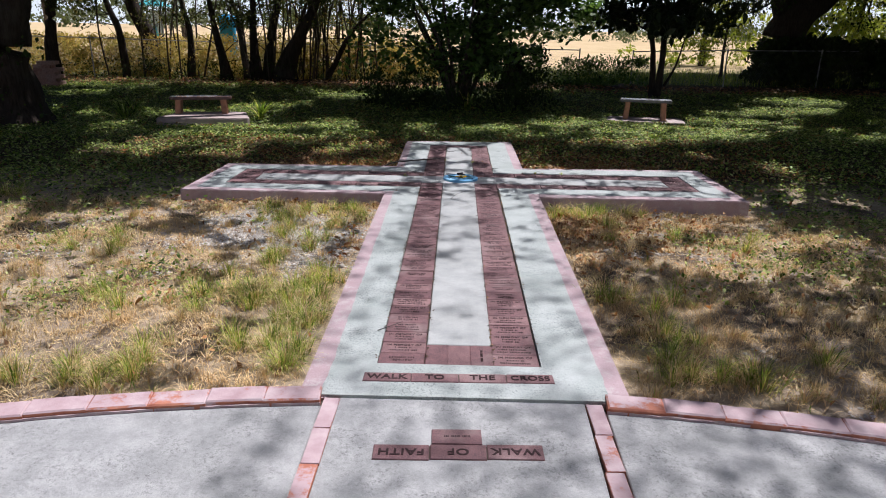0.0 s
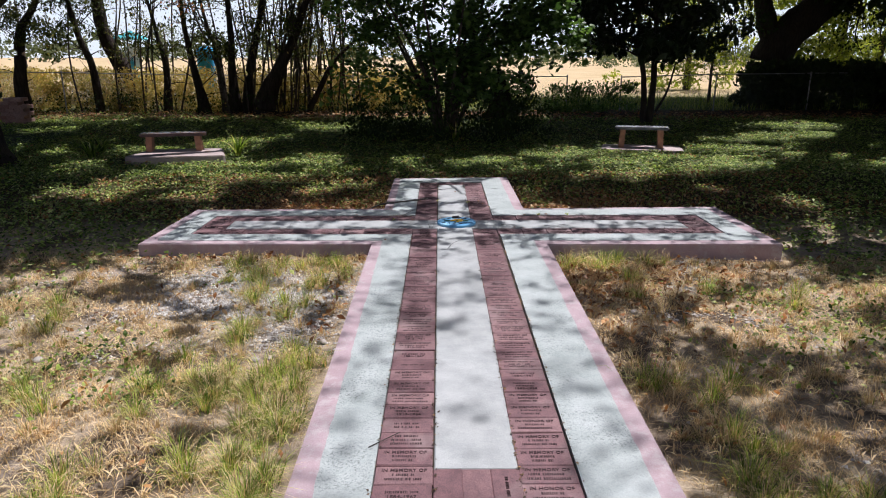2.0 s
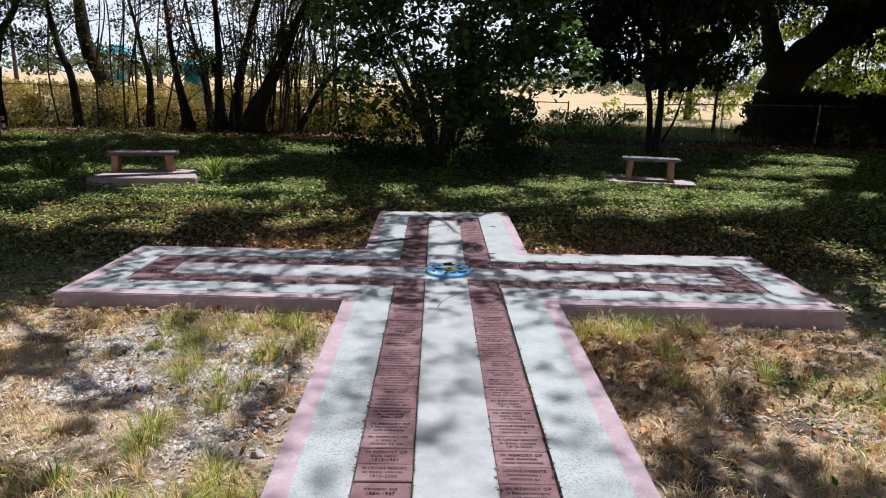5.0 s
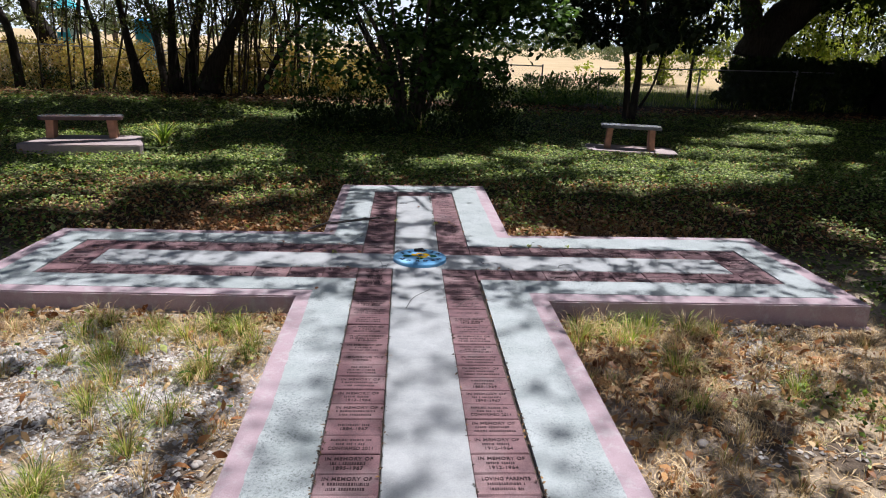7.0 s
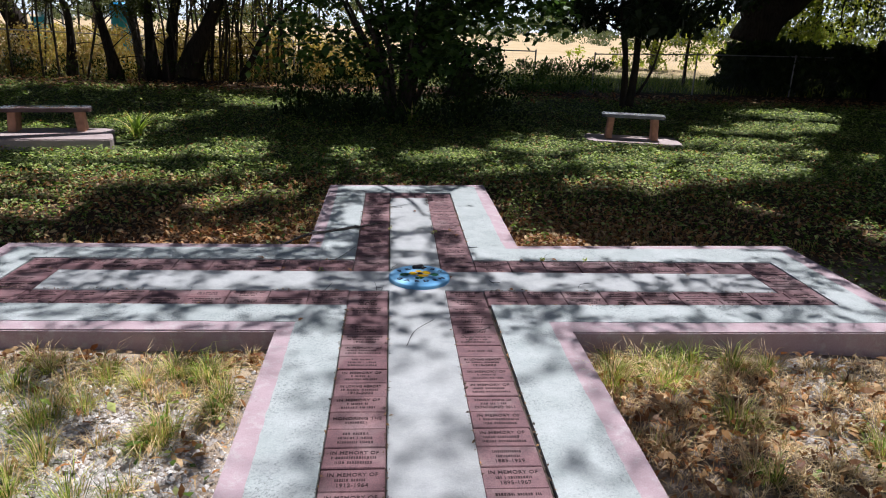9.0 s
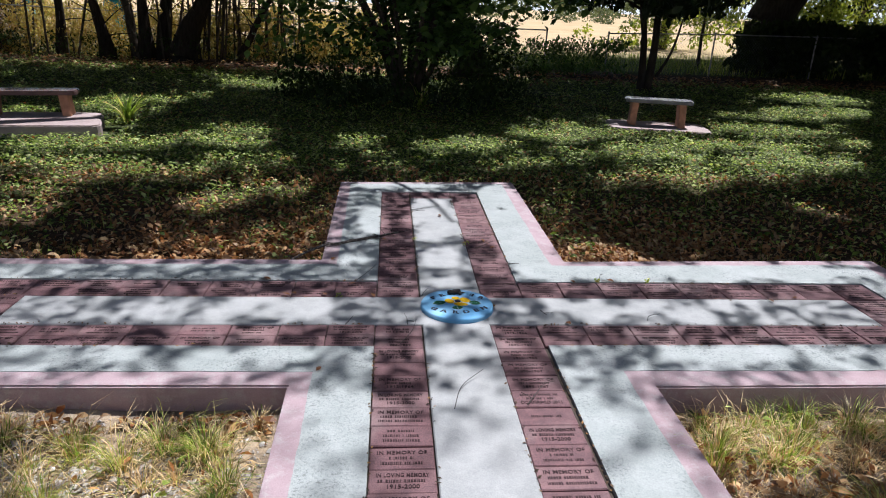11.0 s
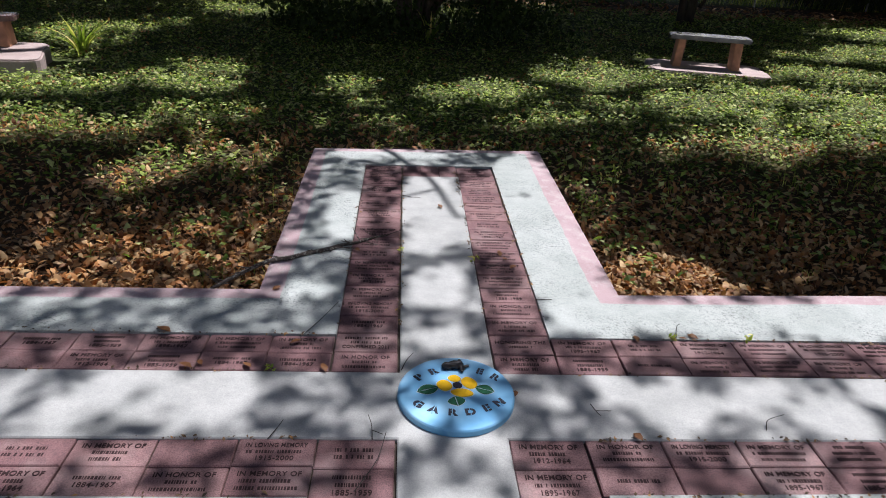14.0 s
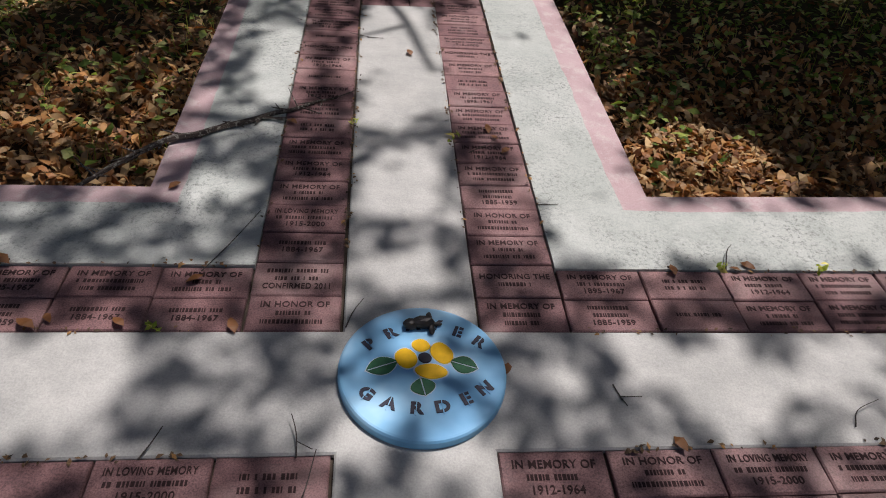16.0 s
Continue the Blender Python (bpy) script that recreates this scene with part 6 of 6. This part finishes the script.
    for cx, cy, sx, sy, k in ((0.95, 6.95, 0.2, 0.18, 2000), (1.3, 7.2, 0.5, 0.4, 4200), (-1.1, 7.2, 0.5, 0.4, 6000), (1.6, 5.0, 0.5, 0.22, 420), (-1.7, 5.36, 0.5, 0.08, 420), (-0.8, 5.38, 0.12, 0.06, 120), (-0.8, 4.5, 0.06, 0.5, 130), (-1.4, 4.5, 0.4, 0.4, 130), (1.5, 4.0, 0.5, 0.6, 260), (1.3, 4.8, 0.35, 0.35, 650), (0.95, 4.9, 0.14, 0.35, 300),
                              (0.85, 4.6, 0.12, 0.8, 320), (0.0, 9.0, 1.8, 0.4, 700), (2.2, 7.6, 1.0, 0.9, 1500), (-2.4, 7.9, 1.0, 0.9, 1500)):
        X.append(cx + rng.normal(0, sx, k))
        Y.append(cy + rng.normal(0, sy, k))
    for n, xr, yr in ((2600, (-7, 7), (1.9, 7)), (8500, (-4.5, 4.5), (6.7, 9.0)), (6500, (-8, 8), (8.5, 16))):
        ux, uy = scatter(rng, n, xr, yr)
        X.append(ux)
        Y.append(uy)
    x, y = np.concatenate(X), np.concatenate(Y)
    ok = ~on_cross(x, y, 0.02) & ~on_pads(x, y)
    x, y = x[ok], y[ok]
    pos = np.stack([x, y, ground_z(x, y) + rng.uniform(0.004, 0.04, len(x)) + 0.03 * (y > 8.5)], -1)
    tagged(leaves("leaf_litter", pos, 0.036, 0.42, DEADLEAF, seed=31, flat=0.4, fine=True, vary=0.45), "dry brown and tan oak leaves on the ground", "fallen leaves", kind="stuff")
    # leafy ground cover over the lawn behind
    x, y = scatter(rng, 265000, (-8.5, 9.5), (4.4, 15.5), 0.05)
    d = nz(x, y, 0.8, 20.0)
    dens = lerp(y, [6.9, 7.4, 8.2, 9.0, 11], [-0.15, 0.3, 0.75, 0.95, 1.0])
    near = lerp(np.abs(x), [1.3, 2.3, 3.2], [-0.6, 0.4, 1.0])
    k = rng.random(len(x)) < np.clip(np.maximum(dens, near * np.where(np.abs(x) > 2.6, lerp(y, [4.4, 5.2, 6.6], [0, 0.6, 0.9]), lerp(y, [5.6, 6.6, 8], [0, 0.6, 0.9]))) + d * 0.6, 0, 1)
    x, y = x[k], y[k]
    pos = np.stack([x, y, ground_z(x, y) + rng.uniform(0.005, 0.075, len(x)) * (1 + 0.6 * d[k])], -1)
    tagged(leaves("ground_cover", pos, 0.036, 0.6, COVERLEAF, seed=32, flat=0.66), "low leafy green ground cover over the shaded lawn", "ground cover", kind="stuff")
    x, y = scatter(rng, 56000, (-15, 18), (15.5, 19.1), 0.05)
    pos = np.stack([x, y, ground_z(x, y) + rng.uniform(0.005, 0.09, len(x))], -1)
    tagged(leaves("ground_cover", pos, 0.055, 0.55, COVERLEAF, seed=33, flat=0.66), "low leafy green ground cover towards the fence", "ground cover", kind="stuff")
    x, y = scatter(rng, 22000, (-16, -6), (8, 22), 0.05)
    pos = np.stack([x, y, ground_z(x, y) + rng.uniform(0.005, 0.08, len(x))], -1)
    tagged(leaves("ground_cover", pos, 0.055, 0.55, COVERLEAF, seed=34, flat=0.66), "low leafy green ground cover beside the oak", "ground cover", kind="stuff")
    x, y = tufts(rng, 160, (-3.2, 3.2), (6.9, 10.5), 0.05, 16)
    blades("lawn_grass", x, y, 0.09, 0.0035, GREENBLADE, 5, "thin grass between fallen leaves behind the arms", 0.7)
    # dead leaves in the deep shade along the fence
    x, y = rng.uniform(-13, 13, 5200), rng.normal(19.0, 0.7, 5200)
    pos = np.stack([x, y, ground_z(x, y) + rng.uniform(0.06, 0.1, len(x))], -1)
    tagged(leaves("leaf_litter", pos, 0.085, 0.5, DEADLEAF, seed=35, flat=0.7), "dead brown leaves on bare soil along the fence", "fallen leaves", kind="stuff")
    # green strip just past the fence
    x, y = rng.uniform(-2, 20, 9000), rng.uniform(21.4, 28, 9000)
    blades("pasture_grass", x, y, 0.3, 0.012, GREENBLADE, 6, "taller green grass past the fence", 0.6)


# ---- plants and loose things ----
DIRTBITS = leafmat("joint_crumbs", [(0.035, 0.026, 0.018), (0.075, 0.05, 0.032), (0.16, 0.1, 0.055), (0.05, 0.036, 0.024), (0.42, 0.23, 0.08)], 0.05, 0.8)

def strap_plant(x, y, seed, n, h, label):
    rng = np.random.default_rng(seed)
    e = new("strap_leaf_plant")
    tagged(e, label, "plant", "strap-leaved plants by the bench")
    v, f = [], []
    g = float(ground_z(x, y))
    for i in range(n):
        a = rng.uniform(0, 2 * np.pi)
        L, bend = h * rng.uniform(0.5, 1.15), rng.uniform(0.2, 0.9)
        k0 = len(v)
        for j in range(6):
            t = j / 5
            r = 0.05 + L * bend * t * t * 0.9
            z = g + L * (t - 0.38 * bend * t * t)
            w = 0.016 * (1 - t ** 2.5) + 0.002
            cx, cy = x + r * math.cos(a), y + r * math.sin(a)
            v += [(cx - w * math.sin(a), cy + w * math.cos(a), z), (cx, cy, z - 0.006), (cx + w * math.sin(a), cy - w * math.cos(a), z)]
        for j in range(5):
            q = k0 + j * 3
            f += [(q, q + 1, q + 4, q + 3), (q + 1, q + 2, q + 5, q + 4)]
    raw("leaf_clump", v, f, GREENBLADE if seed % 2 else COVERLEAF, e)


def stick(name, keys, label, category="twig", forks=0, seed=0, material=TWIG):
    rng = np.random.default_rng(seed + 100)
    bm = bmesh.new()
    limb(bm, keys, 7, 0.6, 5)
    for _ in range(forks):
        i = rng.integers(0, len(keys) - 1)
        p, q = np.array(keys[i][:3]), np.array(keys[i + 1][:3])
        s = p + (q - p) * rng.uniform(0.2, 0.9)
        d = np.array([rng.normal(), rng.normal(), abs(rng.normal()) * 0.15])
        d = d / np.linalg.norm(d) * rng.uniform(0.03, 0.1)
        d[2] = min(d[2], 0.02)
        limb(bm, [(*s, keys[i][3] * 0.5), (*(s + d * 0.5), keys[i][3] * 0.35), (*(s + d), 0.001)], 5, 0.2, 3)
    ob = part(name, bm, material)
    tagged(ob, label, category)
    return ob


def build_loose():
    strap_plant(-3.72, 12.35, 1, 34, 0.46, "clump of strap-like green leaves beside a bench")
    strap_plant(-5.95, 11.6, 2, 30, 0.4, "dark clump of drooping leaves beside a bench")
    strap_plant(-6.2, 12.4, 4, 24, 0.4, "dark clump of drooping leaves under the oak")
    strap_plant(0.2, 14.2, 3, 22, 0.45, "clump of strap-like leaves under the shrub tree")
    # fallen lichen-grey branch across the head of the cross
    stick("fallen_branch", [(-1.12, 6.6, -0.09, 0.003), (-0.98, 6.67, -0.07, 0.005), (-0.86, 6.76, -0.04, 0.006), (-0.754, 6.835, -0.005, 0.008), (-0.651, 6.925, 0.012, 0.009), (-0.585, 6.955, 0.01, 0.01), (-0.524, 7.0, 0.01, 0.009), (-0.436, 7.05, 0.01, 0.009), (-0.39, 7.09, 0.009, 0.007), (-0.33, 7.12, 0.008, 0.006), (-0.261, 7.175, 0.007, 0.004), (-0.2, 7.205, 0.006, 0.002)],
          "lichen-grey dead branch lying across the pink edge", "branch", 34, 1, LICHEN)
    small = [[(-0.46, 6.4, 0.006), (-0.41, 6.493, 0.012), (-0.356, 6.605, 0.02)], [(0.887, 5.977, 0.004), (0.906, 6.01, 0.012), (0.968, 6.037, 0.01)], [(0.414, 6.083, 0.004), (0.423, 6.05, 0.004), (0.43, 6.03, 0.006)],
             [(-0.132, 6.234, 0.005), (-0.117, 6.274, 0.012), (-0.096, 6.313, 0.012)], [(-0.475, 5.93, 0.004), (-0.458, 5.962, 0.01), (-0.445, 5.99, 0.016)], [(-0.206, 5.93, 0.004), (-0.21, 5.975, 0.014), (-0.221, 6.01, 0.02)],
             [(0.795, 6.423, 0.005), (0.815, 6.48, 0.02), (0.84, 6.51, 0.016)], [(0.36, 6.675, 0.004), (0.42, 6.677, 0.006)], [(-0.11, 7.67, 0.004), (-0.05, 7.666, 0.006)], [(0.199, 6.917, 0.004), (0.263, 6.957, 0.012), (0.305, 7.016, 0.01)],
             [(0.56, 8.42, 0.006), (0.62, 8.4, 0.014), (0.68, 8.43, 0.012)], [(-0.38, 2.62, 0.006), (-0.27, 2.72, 0.008)], [(-0.24, 5.75, 0.006), (-0.19, 5.84, 0.02), (-0.17, 5.93, 0.03)], [(-0.06, 5.28, 0.005), (-0.02, 5.42, 0.01), (0.07, 5.52, 0.02)], [(0.2, 5.3, 0.006), (0.28, 5.42, 0.012), (0.33, 5.45, 0.01)]]
    for i, k in enumerate(small):
        stick("twig", [(*p, 0.0016 - 0.0004 * j) for j, p in enumerate(k)], "thin dead twig lying on the white concrete", "twig", i % 3 == 2, i + 3)
    for i, x in enumerate((-0.16, 0.05)):
        b = brick_part("loose_brick", BRICK, None)
        tagged(b, "loose mauve brick lying behind the head of the cross", "brick", "loose bricks")
        b.matrix_world = pose(x, 8.63, -0.055, 0, 0, 3 - 5 * i)
    # crumbs of leaves and soil in the joints beside the bricks
    rng = np.random.default_rng(18)
    k = 2400
    jx = rng.choice([-0.346, -0.14, 0.155, 0.362], k) + rng.normal(0, 0.006, k)
    jy = rng.uniform(2.32, 8.1, k)
    k2 = 1500
    ax = rng.uniform(-2.1, 2.0, k2)
    ay = rng.choice([5.742, 5.938, 6.228, 6.427], k2) + rng.normal(0, 0.006, k2)
    jx, jy = np.concatenate([jx, ax]), np.concatenate([jy, ay])
    ok = ~((np.abs(jx) < 0.4) & (np.abs(jy - 6.08) < 0.4)) & (rng.random(len(jx)) < 0.1 + vnoise(jx * 3, jy, 2.0, 4.0))
    pos = np.stack([jx, jy, np.full(len(jx), 0.003)], -1)[ok]
    ob = tagged(leaves("joint_litter", pos, 0.012, 0.5, DIRTBITS, seed=44, flat=0.7), "dark crumbs of leaf and soil in the brick joints", "litter", kind="stuff")
    # single dry leaves on the cross
    rng = np.random.default_rng(8)
    spots = [(-0.323, 7.052), (0.286, 7.002), (-0.737, 6.256), (-0.775, 6.24), (-0.366, 6.237), (0.51, 5.943), (0.859, 6.441), (0.821, 6.43), (0.657, 6.423), (0.2, 6.122), (0.044, 7.554), (-0.59, 6.718), (-0.596, 6.246), (-0.47, 6.375),
             (-0.55, 5.55), (0.31, 6.93), (0.27, 7.05), (1.6, 6.2), (1.75, 6.24), (-0.9, 6.43)]
    for i, (x, y) in enumerate(spots):
        ob = leaves("fallen_leaf", np.array([[0, 0, 0.003]]), 0.036, 0.5, DEADLEAF, None, 200 + i, 0.93, 0, True, 0.25)
        tagged(ob, "single dry tan leaf lying on the walkway", "leaf", "leaves on the walkway")
        ob.matrix_world = pose(x, y, 0.003, 0, 0, i * 47)
    c = np.stack([rng.normal(0, 0.06, 6), rng.normal(0, 0.05, 6), rng.uniform(0.02, 0.1, 6)], -1)
    for x, y in ((0.95, 7.75), (-0.95, 8.1), (1.15, 8.2), (-1.5, 7.9)):
        ob = leaves("weed", clumps(rng, c, 0.05, 9), 0.035, 0.4, GREENBLADE, None, int(300 + x * 10), 0.3, -0.3)
        tagged(ob, "small green weed among the fallen leaves", "weed", "weeds", "stuff")
        ob.location = (x, y, float(ground_z(x, y)))
    for i, (x, y) in enumerate(((-0.528, 6.232), (-0.142, 7.06), (0.158, 7.0), (0.79, 6.44), (1.05, 6.43))):
        ob = leaves("sprout", np.stack([rng.normal(0, 0.01, 9), rng.normal(0, 0.008, 9), rng.uniform(0.004, 0.025, 9)], -1), 0.02, 0.45, GREENBLADE, None, 320 + i, 0.4, -0.3)
        tagged(ob, "tiny green sprout growing in a brick joint", "weed", "sprouts in the joints", "stuff")
        ob.location = (x, y, -0.004)


build_plaza()
build_benches()
fence(FENCE_L, "grey chain-link fence overgrown with dry brush")
fence(FENCE_R, "grey chain-link fence beside the open field")
build_trees()
build_distance()
build_light_helpers()
build_barrel()
build_play()
build_pier()
build_plaque()
build_grass()
build_stones(np.random.default_rng(21))
build_loose()
lay_bricks()
build_signs()
